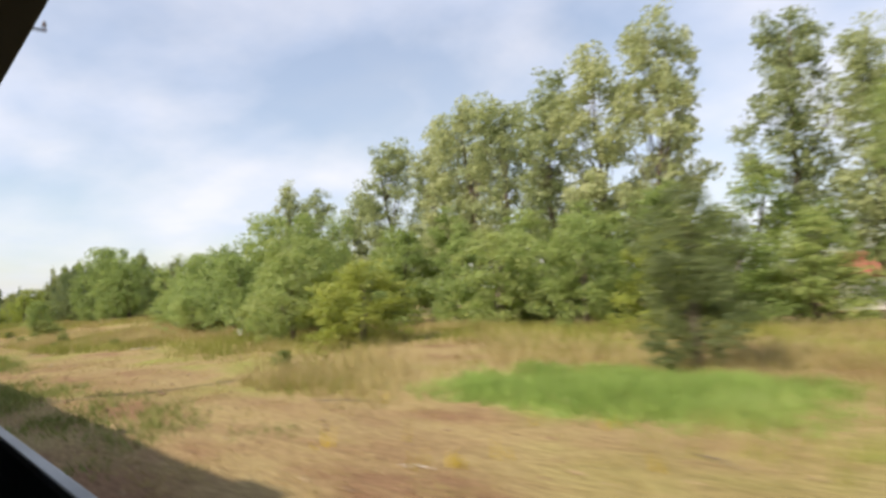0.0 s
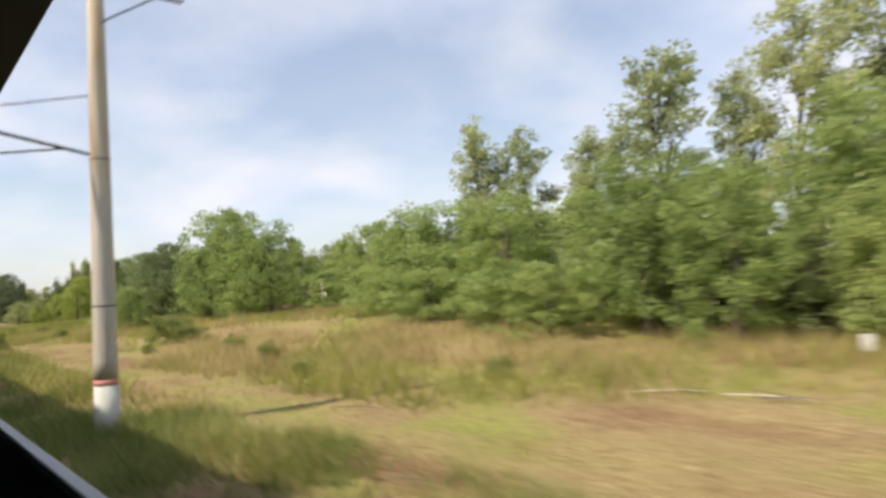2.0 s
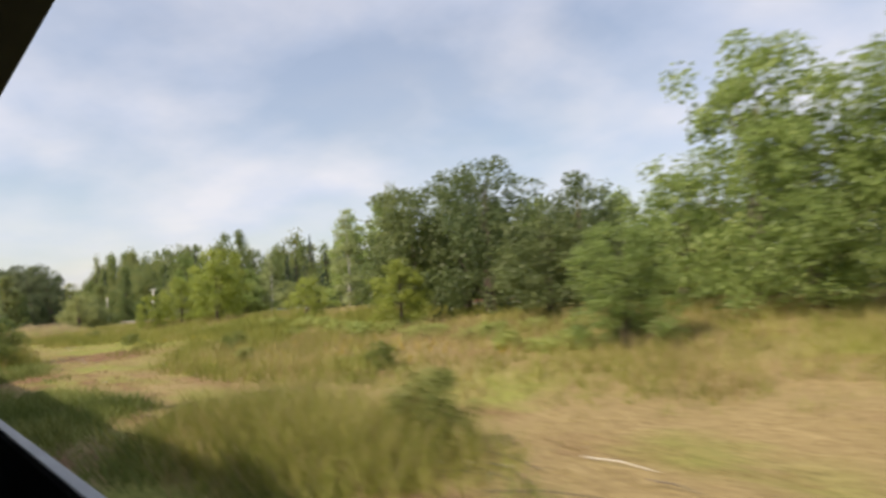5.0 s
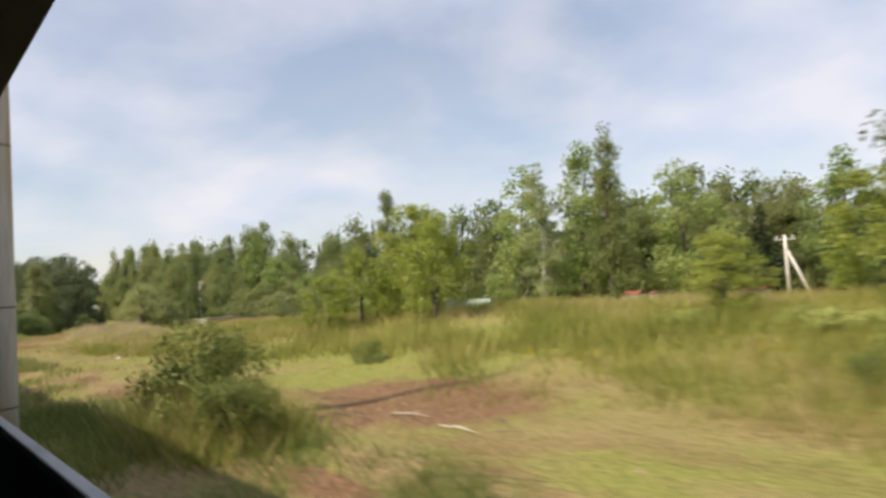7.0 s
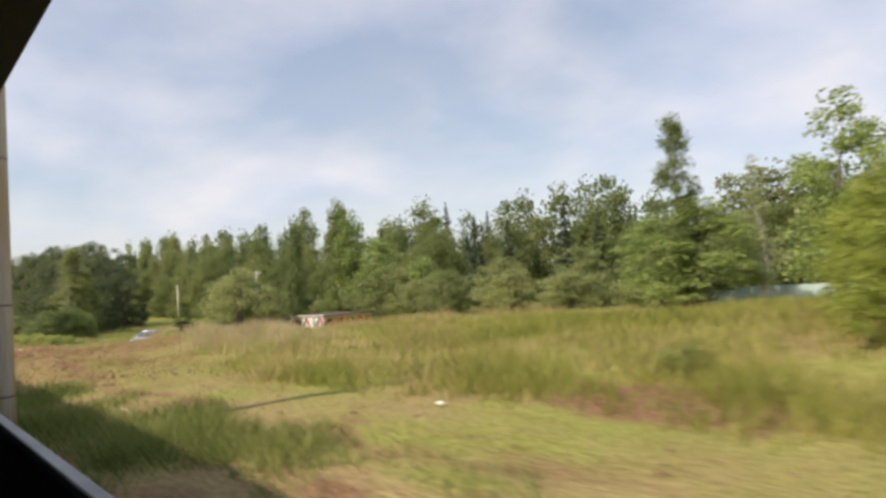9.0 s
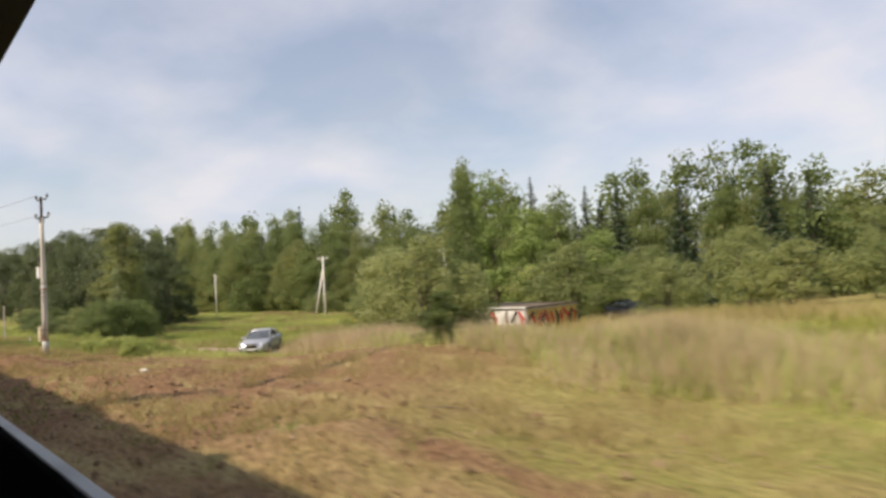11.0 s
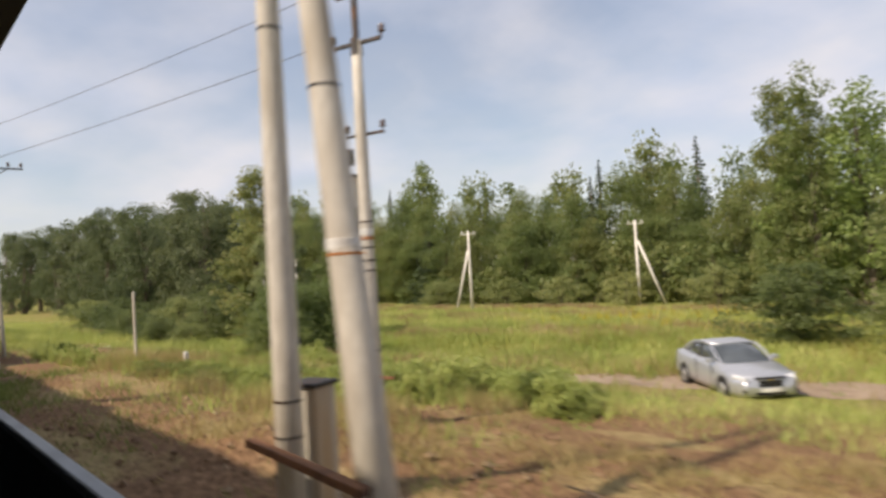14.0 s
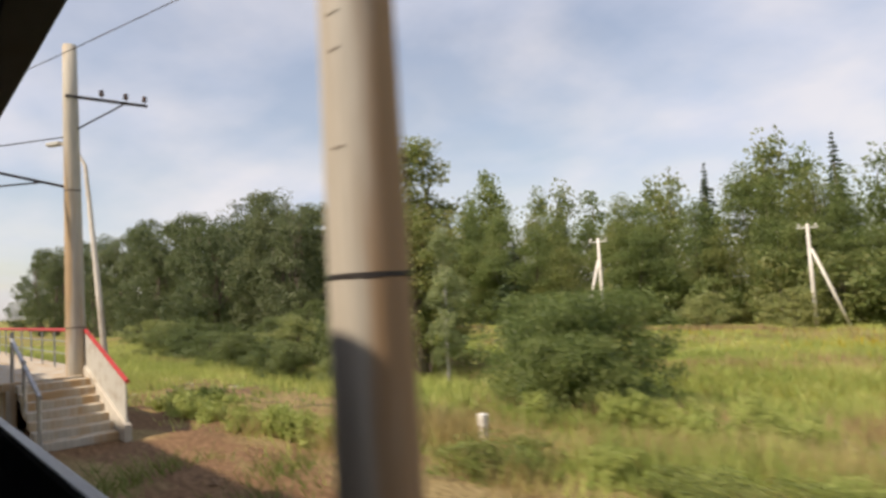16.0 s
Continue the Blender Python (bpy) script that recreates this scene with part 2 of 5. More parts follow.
def earth():
    """Ground: mown straw, bare brown soil, green and yellow grass, in patches."""
    m, n, l, b = material("earth", 0.95, 0, 0.1)
    tc = n.new("ShaderNodeNewGeometry")
    sep = n.new("ShaderNodeSeparateXYZ")
    l.new(tc.outputs["Position"], sep.inputs[0])

    def noise_of(scale, detail=5.0, stretch=(1, 1, 1)):
        mp, q = n.new("ShaderNodeMapping"), n.new("ShaderNodeTexNoise")
        mp.inputs["Scale"].default_value = stretch
        l.new(tc.outputs["Position"], mp.inputs["Vector"])
        l.new(mp.outputs["Vector"], q.inputs["Vector"])
        q.inputs["Scale"].default_value, q.inputs["Detail"].default_value = scale, detail
        return q.outputs["Fac"]

    def ramp(fac, stops):
        r = n.new("ShaderNodeValToRGB")
        for i, (p, c) in enumerate(stops):
            e = r.color_ramp.elements[i] if i < 2 else r.color_ramp.elements.new(p)
            e.position, e.color = p, (*c, 1)
        l.new(fac, r.inputs["Fac"])
        return r.outputs["Color"]

    def mixc(fac, a, c):
        x = n.new("ShaderNodeMix")
        x.data_type = "RGBA"
        l.new(fac, x.inputs["Factor"])
        l.new(a, x.inputs["A"])
        l.new(c, x.inputs["B"])
        return x.outputs["Result"]

    def spot(cx, cy, rx, ry):
        """1 inside an oval of the plan, 0 outside, with a ragged edge."""
        mp, ln = n.new("ShaderNodeMapping"), n.new("ShaderNodeVectorMath")
        mp.inputs["Location"].default_value = (-cx / rx, -cy / ry, 0)
        mp.inputs["Scale"].default_value = (1 / rx, 1 / ry, 0)
        l.new(tc.outputs["Position"], mp.inputs["Vector"])
        ln.operation = "LENGTH"
        l.new(mp.outputs["Vector"], ln.inputs[0])
        a = n.new("ShaderNodeMath")
        a.operation = "MULTIPLY_ADD"
        a.inputs[1].default_value = 1.2
        l.new(noise_of(0.9, 5), a.inputs[0])
        l.new(ln.outputs["Value"], a.inputs[2])
        q = n.new("ShaderNodeMapRange")
        q.inputs["From Min"].default_value, q.inputs["From Max"].default_value = 1.75, 1.35
        l.new(a.outputs[0], q.inputs["Value"])
        return q.outputs["Result"]

    def band(axis, lo, hi, wobble=0.0, scale=0.15):
        """0 below lo, 1 above hi along an axis, with an uneven edge."""
        src = sep.outputs[axis]
        if wobble:
            a = n.new("ShaderNodeMath")
            a.operation = "MULTIPLY_ADD"
            a.inputs[1].default_value = wobble
            l.new(noise_of(scale), a.inputs[0])
            l.new(src, a.inputs[2])
            src = a.outputs[0]
        q = n.new("ShaderNodeMapRange")
        q.inputs["From Min"].default_value, q.inputs["From Max"].default_value = lo, hi
        l.new(src, q.inputs["Value"])
        return q.outputs["Result"]

    fine = noise_of(9.0, 8)
    straw = ramp(fine, ((0.25, (0.16, 0.115, 0.055)), (0.75, (0.4, 0.32, 0.16)), (0.5, (0.28, 0.21, 0.1))))
    soil = ramp(fine, ((0.25, (0.09, 0.052, 0.03)), (0.75, (0.32, 0.2, 0.115)), (0.5, (0.2, 0.118, 0.065))))
    green = ramp(fine, ((0.25, (0.1, 0.12, 0.03)), (0.75, (0.34, 0.34, 0.1)), (0.5, (0.22, 0.23, 0.06))))
    patch = ramp(noise_of(0.33, 6, (0.6, 1.4, 1)), ((0.46, (0, 0, 0)), (0.6, (1, 1, 1))))
    patch2 = ramp(noise_of(0.55, 6, (0.5, 1.3, 1)), ((0.49, (0, 0, 0)), (0.62, (1, 1, 1))))
    mown = mixc(patch2, mixc(patch, straw, green), soil)
    # towards the station the strip beside the track is dug over
    dug = mixc(ramp(noise_of(0.6, 7, (0.5, 1.5, 1)), ((0.51, (0, 0, 0)), (0.64, (1, 1, 1)))), soil, straw)
    # at the start the mown strip is browner
    brown = mixc(ramp(noise_of(0.45, 6, (0.5, 1.4, 1)), ((0.42, (0, 0, 0)), (0.6, (1, 1, 1)))), straw, soil)
    mown = mixc(band(0, -48, -22, 14), mown, brown)
    lush = ramp(fine, ((0.25, (0.15, 0.21, 0.05)), (0.75, (0.38, 0.46, 0.15)), (0.5, (0.26, 0.34, 0.1))))
    field_near = mixc(ramp(noise_of(0.2, 6), ((0.36, (0, 0, 0)), (0.5, (1, 1, 1)))), green, straw)
    field_near = mixc(ramp(noise_of(0.3, 6, (0.5, 1.3, 1)), ((0.54, (0, 0, 0)), (0.68, (1, 1, 1)))), field_near, soil)
    field_far = mixc(ramp(noise_of(0.2, 6), ((0.45, (0, 0, 0)), (0.66, (1, 1, 1)))), green, straw)
    field = mixc(band(0, -124, -108, 10), field_far, field_near)
    edge = band(1, 9.0, 13.0, 6)
    wide = mixc(band(1, 15.0, 18.5, 5), dug, field)
    past = mixc(edge, dug, field)
    col = mixc(band(0, -176, -160, 10), mixc(band(0, -214, -204, 8), past, wide), mixc(edge, mown, field))
    # plain rough grass on the far side of the line
    col = mixc(band(1, -5.0, -1.5, 2), field_far, col)
    # a lush patch, turned red-brown soil, and a worn pale strip in the meadow
    for where, what in (((-9.5, 13, 4.4, 2.3), lush), ((-127, 10, 3.8, 2.6), soil), ((-147, 12, 5, 1.6), soil), ((-235, 55, 42, 4.5), brown), ((-92, 7, 5, 1.4), straw), ((-231, 9.4, 9.5, 2.6), brown), ((-218.5, 10.6, 3.4, 1.3), straw), ((-213.3, 10.7, 1.8, 0.7), soil), ((-216, 6.2, 4, 0.8), straw)):
        col = mixc(spot(*where), col, what)
    l.new(col, b.inputs["Base Color"])
    bp = n.new("ShaderNodeBump")
    bp.inputs["Strength"].default_value, bp.inputs["Distance"].default_value = 0.9, 0.06
    l.new(fine, bp.inputs["Height"])
    l.new(bp.outputs["Normal"], b.inputs["Normal"])
    return m


EARTH = earth()
GRAVEL = surface("dirt_track", (0.24, 0.175, 0.12), (0.4, 0.31, 0.23), 1.2, 0.95, bump=0.8, stain=(0.22, 0.16, 0.11))


# ---- building blocks ----
def link_mesh(name, me, mat, parent=None, label="", smooth=False):
    me.materials.append(mat)
    if smooth:
        me.polygons.foreach_set("use_smooth", [True] * len(me.polygons))
    ob = new(name, me)
    if parent:
        ob.parent = parent
    if label:
        tagged(ob, label)
    return ob


def part(name, bm, mat, parent=None, label="", smooth=False):
    me = bpy.data.meshes.new(name)
    bm.to_mesh(me)
    bm.free()
    return link_mesh(name, me, mat, parent, label, smooth)


def thing(name, label, category, group="", m=None, kind=""):
    ob = tagged(new(name), label, category, group, kind)
    ob.empty_display_size = 0.2
    if m is not None:
        ob.matrix_world = m
    return ob


def box(size, at=(0, 0, 0), bevel=0.0, bm=None, turn=None):
    bm = bm or bmesh.new()
    m = Matrix.Translation(at) @ (turn or Matrix()) @ Matrix.Diagonal((*size, 1))
    got = bmesh.ops.create_cube(bm, size=1.0, matrix=m)
    if bevel:
        edges = list({e for v in got["verts"] for e in v.link_edges})
        bmesh.ops.bevel(bm, geom=edges, offset=bevel, segments=2, affect="EDGES", profile=0.5)
    return bm


def tube(path, radii, sides=8, bm=None, cap=True):
    """A tapered tube along a path."""
    bm = bm or bmesh.new()
    rings = []
    pts = [Vector([float(q) for q in p]) for p in path]
    for i, p in enumerate(pts):
        way = (pts[min(i + 1, len(pts) - 1)] - pts[max(i - 1, 0)]).normalized()
        side = way.cross(Vector((0.31, 0.95, 0.07))).normalized()
        up = side.cross(way)
        r = float(radii[i] if hasattr(radii, "__len__") else radii)
        rings.append([bm.verts.new(p + r * (math.cos(2 * math.pi * k / sides) * side + math.sin(2 * math.pi * k / sides) * up)) for k in range(sides)])
    for a, c in zip(rings, rings[1:]):
        for k in range(sides):
            bm.faces.new((a[k], a[(k + 1) % sides], c[(k + 1) % sides], c[k]))
    if cap:
        bm.faces.new(rings[0][::-1])
        bm.faces.new(rings[-1])
    return bm


def faces_mesh(name, verts, per):
    """A mesh of separate triangles or quads from an array of corners."""
    n = len(verts) // per
    me = bpy.data.meshes.new(name)
    me.vertices.add(n * per)
    me.vertices.foreach_set("co", np.asarray(verts, dtype=np.float32).ravel())
    me.loops.add(n * per)
    me.loops.foreach_set("vertex_index", np.arange(n * per, dtype=np.int32))
    me.polygons.add(n)
    me.polygons.foreach_set("loop_start", np.arange(0, n * per, per, dtype=np.int32))
    me.update(calc_edges=True)
    return me


def smooth01(a, b, v):
    u = np.clip((np.asarray(v, dtype=float) - a) / (b - a), 0, 1)
    return u * u * (3 - 2 * u)


def gz(x, y):
    """Height of the ground."""
    x, y = np.asarray(x, dtype=float), np.asarray(y, dtype=float)
    rise = 1.3 * smooth01(9, 26, y) - 1.4 * smooth01(30, 50, y)
    rise = rise * smooth01(-40, -75, x) + (0.3 * smooth01(8, 20, y) - 1.2 * smooth01(24, 44, y)) * smooth01(-75, -40, x)
    rise = rise * (1 - 0.6 * smooth01(-138, -162, x))
    fall = -0.09 * np.clip(y - 5, 0, 14) - 0.012 * np.clip(y - 19, 0, 70) - 0.036 * np.clip(y - 47, 0, 14)
    k = smooth01(-168, -203, x)
    z = rise * (1 - k) + fall * k
    z = z + 0.05 * np.sin(x * 0.9 + 1.3 * np.sin(y * 0.7)) * np.sin(y * 1.1 + np.sin(x * 0.35)) + 0.03 * np.sin(x * 2.3 + y * 1.7)
    # heaps of turned soil along the track near the crossing
    for hx, hy, hr, hh in ((-196.5, 5.2, 1.6, 0.5), (-186.0, 6.5, 2.4, 0.4), (-173.0, 5.4, 2.2, 0.45), (-204.5, 5.6, 1.4, 0.3), (-191.5, 9.0, 2.6, 0.35)):
        z = z + hh * np.exp(-((x - hx) ** 2 + (y - hy) ** 2) / hr ** 2)
    z = z + 0.75 * np.exp(-((x + 181) / 8) ** 2 - ((y - 13.5) / 4) ** 2)
    bare = smooth01(-160, -172, x) * smooth01(-214, -204, x) * smooth01(11, 8, y) * smooth01(2.0, 3.2, y)
    z = z + bare * (0.07 * np.sin(x * 5.1 + 2 * np.sin(y * 2.2)) * np.sin(y * 4.3 + x) + 0.05 * np.sin(x * 8.3 - y * 3.1))
    return z


def build_ground():
    xs = np.concatenate([np.linspace(-2500, -440, 14), np.arange(-420, -250, 4.0), np.arange(-250, -150, 0.4), np.arange(-150, 30, 0.8), np.linspace(34, 2000, 14)])
    ys = np.concatenate([np.linspace(-2000, -40, 8), np.arange(-30, -1, 4.0), np.arange(0, 12, 0.4), np.arange(12, 26, 0.8), np.arange(26, 130, 2.5), np.linspace(140, 2600, 14)])
    gx, gy = np.meshgrid(xs, ys, indexing="ij")
    z = gz(gx, gy)
    far = smooth01(150, 600, np.hypot(gx + 120, gy))
    z = z * (1 - far)
    near = smooth01(1.2, -0.4, gy)
    z = z * (1 - near) - 0.05 * near
    me = bpy.data.meshes.new("ground")
    ny = len(ys)
    verts = np.stack([gx, gy, z], -1).reshape(-1, 3).tolist()
    quads = [(i * ny + j, (i + 1) * ny + j, (i + 1) * ny + j + 1, i * ny + j + 1) for i in range(len(xs) - 1) for j in range(ny - 1)]
    me.from_pydata(verts, [], quads)
    ob = link_mesh("ground", me, EARTH, smooth=True)
    tagged(ob, "mown straw, bare brown soil and rough grass beside a railway", "ground", kind="structure")


build_ground()


# ---- plants ----
def leaves(rng, centres, spread, per, size, squash=0.7, droop=0.0):
    """Many small leaf blades round clump centres; spread is a clump's radius."""
    n = len(centres)
    c = np.repeat(centres, per, axis=0)
    off = rng.normal(size=(n * per, 3))
    off /= np.maximum(1.0, np.linalg.norm(off, axis=1, keepdims=True) / 1.7)
    sp = np.repeat(np.broadcast_to(spread, (n,)), per)[:, None]
    p = c + off * sp * (1, 1, squash) * 0.62
    # blades face mostly outward and up, as leaves do towards the light
    mid = centres.mean(axis=0) * (0, 0, 0.8)
    out = p - mid
    out /= np.maximum(np.linalg.norm(out, axis=1, keepdims=True), 1e-6)
    face = rng.normal(size=(n * per, 3)) * 0.62 + out * 0.4 + np.array((0, 0, 0.4))
    u = np.cross(face, rng.normal(size=(n * per, 3)) + np.array((0, 0, droop)))
    u /= np.maximum(np.linalg.norm(u, axis=1, keepdims=True), 1e-6)
    v = np.cross(face, u)
    v /= np.maximum(np.linalg.norm(v, axis=1, keepdims=True), 1e-6)
    s = size * rng.uniform(0.6, 1.35, (n * per, 1))
    quad = np.stack([p - u * s * 0.55, p + v * s * 0.33 - u * s * 0.05, p + u * s * 0.55, p - v * s * 0.33 - u * s * 0.05], axis=1)
    return quad.reshape(-1, 3)


def clumps(rng, count, height, low, profile, width, balls, hollow=0.45, tall=1.0):
    """Clump centres of an uneven crown, heaped up of several rounded boughs within a profile."""
    hb = (np.arange(balls) + rng.uniform(0.2, 0.8, balls)) / balls
    ab = np.arange(balls) * 2.4 + rng.uniform(-0.5, 0.5, balls)
    rb = profile(hb) * width * rng.uniform(0.35, 0.78, balls)
    rad = width * rng.uniform(0.3, 0.52, balls) * (0.55 + 0.45 * profile(hb))
    mid = np.stack([rb * np.cos(ab), rb * np.sin(ab), low + (height - low) * (0.06 + 0.86 * hb)], 1)
    i = rng.choice(balls, count, p=rad ** 1.6 / np.sum(rad ** 1.6))
    d = rng.normal(size=(count, 3))
    d /= np.linalg.norm(d, axis=1, keepdims=True)
    d[:, 2] = d[:, 2] * 0.85 + 0.2
    p = mid[i] + d * (rad[i] * (hollow + (1 - hollow) * np.sqrt(rng.uniform(0, 1, count))))[:, None] * (1, 1, tall)
    p[:, 2] = np.clip(p[:, 2], low * 0.5 + 0.05, height)
    return p


def limbs(rng, height, base, stems, targets, lean=0.1):
    """A tapered trunk (or several stems) with limbs that reach into the crown."""
    bm = bmesh.new()
    for s in range(stems):
        a = float(rng.uniform(0, 2 * math.pi))
        out = lean * height * (0.3 + s / max(1, stems)) * (1 if stems > 1 else 0.3)
        pts = [(out * k ** 1.4 * math.cos(a) + 0.03 * height * math.sin(5 * k + s), out * k ** 1.4 * math.sin(a) + 0.02 * height * math.sin(4 * k + 2 * s), height * 0.92 * k - 0.15) for k in (0, 0.12, 0.3, 0.5, 0.7, 0.88, 1.0)]
        r0 = base / math.sqrt(stems)
        tube(pts, [r0 * (1.25 - 1.15 * k) if k else r0 * 1.5 for k in (0, 0.12, 0.3, 0.5, 0.7, 0.88, 1.0)], 7, bm)
        for t in targets[s::stems]:
            k = max(0.12, min(0.9, (t[2] / height) - 0.16))
            i = min(5, int(k * 6))
            p0 = Vector(pts[i])
            p2 = Vector([float(q) for q in t])
            p1 = p0.lerp(p2, 0.5) + Vector((0, 0, 0.03 * height))
            rr = r0 * 0.36 * (1 - k * 0.6)
            tube([p0, p1, p2], [rr, rr * 0.6, rr * 0.15], 5, bm, False)
    return bm


def plant(name, label, category, group, rng, height, width, low, profile, count, per, size, spread, leaf, bark, stems=1, base=0.16, hollow=0.45, n_limbs=16, droop=0.0, squash=0.7, leaf_part="crown", balls=12, tall=1.0, more=1.8, fine=0.76):
    per, size = int(per * more), size * fine
    ob = thing(name, label, category, group)
    c = clumps(rng, count, height, low, profile, width, balls, hollow, tall)
    top = np.array([[0, 0, height * 0.97]])
    c = np.concatenate([c, top])
    pick = c[rng.permutation(len(c))[:n_limbs]]
    part("trunk" if leaf_part == "crown" else "woody_frame", limbs(rng, height, base, stems, [tuple(p) for p in pick]), bark, ob, smooth=True)
    v = leaves(rng, c, spread * rng.uniform(0.7, 1.3, len(c)), per, size, squash, droop)
    link_mesh(leaf_part, faces_mesh(leaf_part, v, 4), leaf, ob)
    return ob, height, width


def oval(h):
    return np.sqrt(np.clip(1 - (2 * h - 1) ** 2, 0, 1)) * 0.85 + 0.15


def egg(h):
    return np.clip(np.sin(math.pi * (0.12 + 0.86 * h) ** 0.8), 0.08, 1)


def dome(h):
    return np.sqrt(np.clip(1 - (0.95 * h) ** 2.4, 0, 1)) * 0.9 + 0.1


def cone(h):
    return (1 - h) ** 0.8 * 0.95 + 0.05


def spire(h):
    return np.clip(np.sin(math.pi * (0.18 + 0.8 * h)), 0.1, 1) ** 0.8 * (1 - 0.35 * h)


def spruce(name, label, rng, height, width):
    """Tiers of drooping boughs round a straight stem."""
    ob = thing(name, label, "tree", "forest trees")
    bm = tube([(0, 0, -0.2), (0, 0, height * 0.5), (0, 0, height)], [0.02 * height, 0.012 * height, 0.01], 6)
    part("trunk", bm, BARK, ob, smooth=True)
    cs, sp = [], []
    tiers = 40
    for i in range(tiers):
        k = i / (tiers - 1)
        z = height * (0.06 + 0.94 * k)
        r = width * (1 - k) ** 0.9 * rng.uniform(0.75, 1.12)
        m = max(3, int(13 * (1 - k)) + 1)
        for j in range(m):
            a = 2 * math.pi * (j + rng.uniform(-0.4, 0.4)) / m
            q = rng.uniform(0.7, 1.1)
            for f in (0.35, 0.7, 1.0)[:1 if k > 0.95 else 3]:
                cs.append((math.cos(a) * r * q * f, math.sin(a) * r * q * f, z - 0.3 * r * f))
                sp.append(0.13 * width * (1 - k) + 0.05)
    v = leaves(rng, np.array(cs), np.array(sp), 6, 0.3, 0.7, 0.5)
    link_mesh("crown", faces_mesh("crown", v, 4), NEEDLES, ob)
    return ob, height, width


def make_library():
    lib = {}
    rng = np.random.default_rng(11)
    lib["poplar"] = [plant("poplar_tree", "tall poplar with a loose, ragged grey-green crown", "tree", "trees beside the railway", rng, 20, 3.6, 3.5, oval, 190, 46, 0.3, 0.72, LEAF_POPLAR, BARK, base=0.24, hollow=0.35, n_limbs=34, balls=15, tall=1.5, more=1.35, fine=0.95) for _ in range(4)]
    lib["alder"] = [plant("alder_tree", "bushy broadleaf tree in full green leaf", "tree", "trees beside the railway", rng, 12, 3.0, 0.5, egg, 115, 35, 0.29, 0.66, LEAF_MAPLE, BARK, base=0.15, hollow=0.4, n_limbs=18, balls=13, tall=1.2, more=1.7, fine=0.82) for _ in range(3)]
    lib["birch"] = [plant("birch_tree", "slender birch with a narrow light green crown", "tree", "trees beside the railway", rng, 13, 1.7, 1.2, spire, 125, 40, 0.2, 0.45, LEAF_POPLAR, BIRCH, base=0.1, hollow=0.3, n_limbs=20, droop=0.4, balls=14, tall=1.6) for _ in range(3)]
    lib["aspen"] = [plant("aspen_tree", "dense dark green aspen with a tall pointed crown", "tree", "trees beside the railway", rng, 10, 2.2, 0.2, cone, 190, 46, 0.18, 0.42, LEAF_FOREST, BARK, base=0.12, hollow=0.35, n_limbs=14, balls=60, tall=1.6) for _ in range(2)]
    lib["sallow"] = [plant("sallow_bush", "loose olive-green sallow bush at the edge of a field", "bush", "bushes beside the railway", rng, 6, 3.0, 0.1, dome, 120, 38, 0.22, 0.55, LEAF_OLIVE, BARK, stems=6, base=0.14, hollow=0.45, n_limbs=16, leaf_part="foliage", balls=14, tall=1.15) for _ in range(2)]
    lib["maple"] = [plant("maple_bush", "broad many-stemmed maple thicket in bright green leaf", "bush", "bushes beside the railway", rng, 9, 4.2, 0.3, dome, 165, 43, 0.26, 0.66, LEAF_MAPLE, BARK, stems=5, base=0.2, hollow=0.45, n_limbs=22, leaf_part="foliage", balls=15, more=1.7, fine=0.82) for _ in range(3)]
    lib["yellow"] = [plant("young_maple_bush", "yellow-green leafy bush with light young shoots", "bush", "bushes beside the railway", rng, 7, 3.6, 0.2, dome, 130, 38, 0.25, 0.56, LEAF_YELLOW, BARK, stems=5, base=0.15, hollow=0.45, n_limbs=18, leaf_part="foliage", balls=13, more=1.7, fine=0.82) for _ in range(2)]
    lib["dark"] = [plant("dogwood_bush", "dense rounded dark green bush", "bush", "bushes beside the railway", rng, 6, 3.4, 0.1, dome, 150, 36, 0.23, 0.56, LEAF_DARK, BARK, stems=6, base=0.15, hollow=0.45, n_limbs=18, leaf_part="foliage", balls=14) for _ in range(2)]
    lib["willow"] = [plant("willow_tree", "old willow with a heavy rounded grey-green crown", "tree", "trees beside the railway", rng, 12, 4.8, 0.3, dome, 210, 44, 0.29, 0.68, LEAF_WILLOW, BARK, stems=3, base=0.3, hollow=0.72, n_limbs=22, balls=9) for _ in range(3)]
    lib["edge"] = [plant("forest_tree", "mixed broadleaf tree at the edge of a wood", "tree", "forest trees", rng, 15, 3.6, 0.2, egg, 135, 52, 0.28, 1.1, LEAF_FOREST, BIRCH if v == 1 else BARK, base=0.16, hollow=0.45, n_limbs=7, balls=14, tall=1.3) for v in range(4)]
    lib["forest"] = [plant("forest_tree", "tall mixed broadleaf tree inside a wood", "tree", "forest trees", rng, 17, 3.8, 5.0, egg, 66, 19, 0.62, 1.4, LEAF_FOREST, BARK, base=0.2, hollow=0.45, n_limbs=5, balls=9, tall=1.3) for _ in range(4)]
    lib["scrub"] = [plant("weed_thicket", "low olive-green thicket of weeds beside the track", "bush", "weed thickets", rng, 1.8, 1.7, 0.05, dome, 90, 36, 0.12, 0.3, WEED, BARK, stems=6, base=0.03, hollow=0.4, n_limbs=14, leaf_part="foliage") for _ in range(2)]
    lib["herb"] = [plant("weed_clump", "leafy green weed clump standing in rough grass", "weeds", "weed clumps", rng, 1.1, 0.8, 0.02, dome, 46, 26, 0.1, 0.2, HERB, BARK, stems=5, base=0.015, hollow=0.4, n_limbs=8, leaf_part="foliage", balls=9) for _ in range(3)]
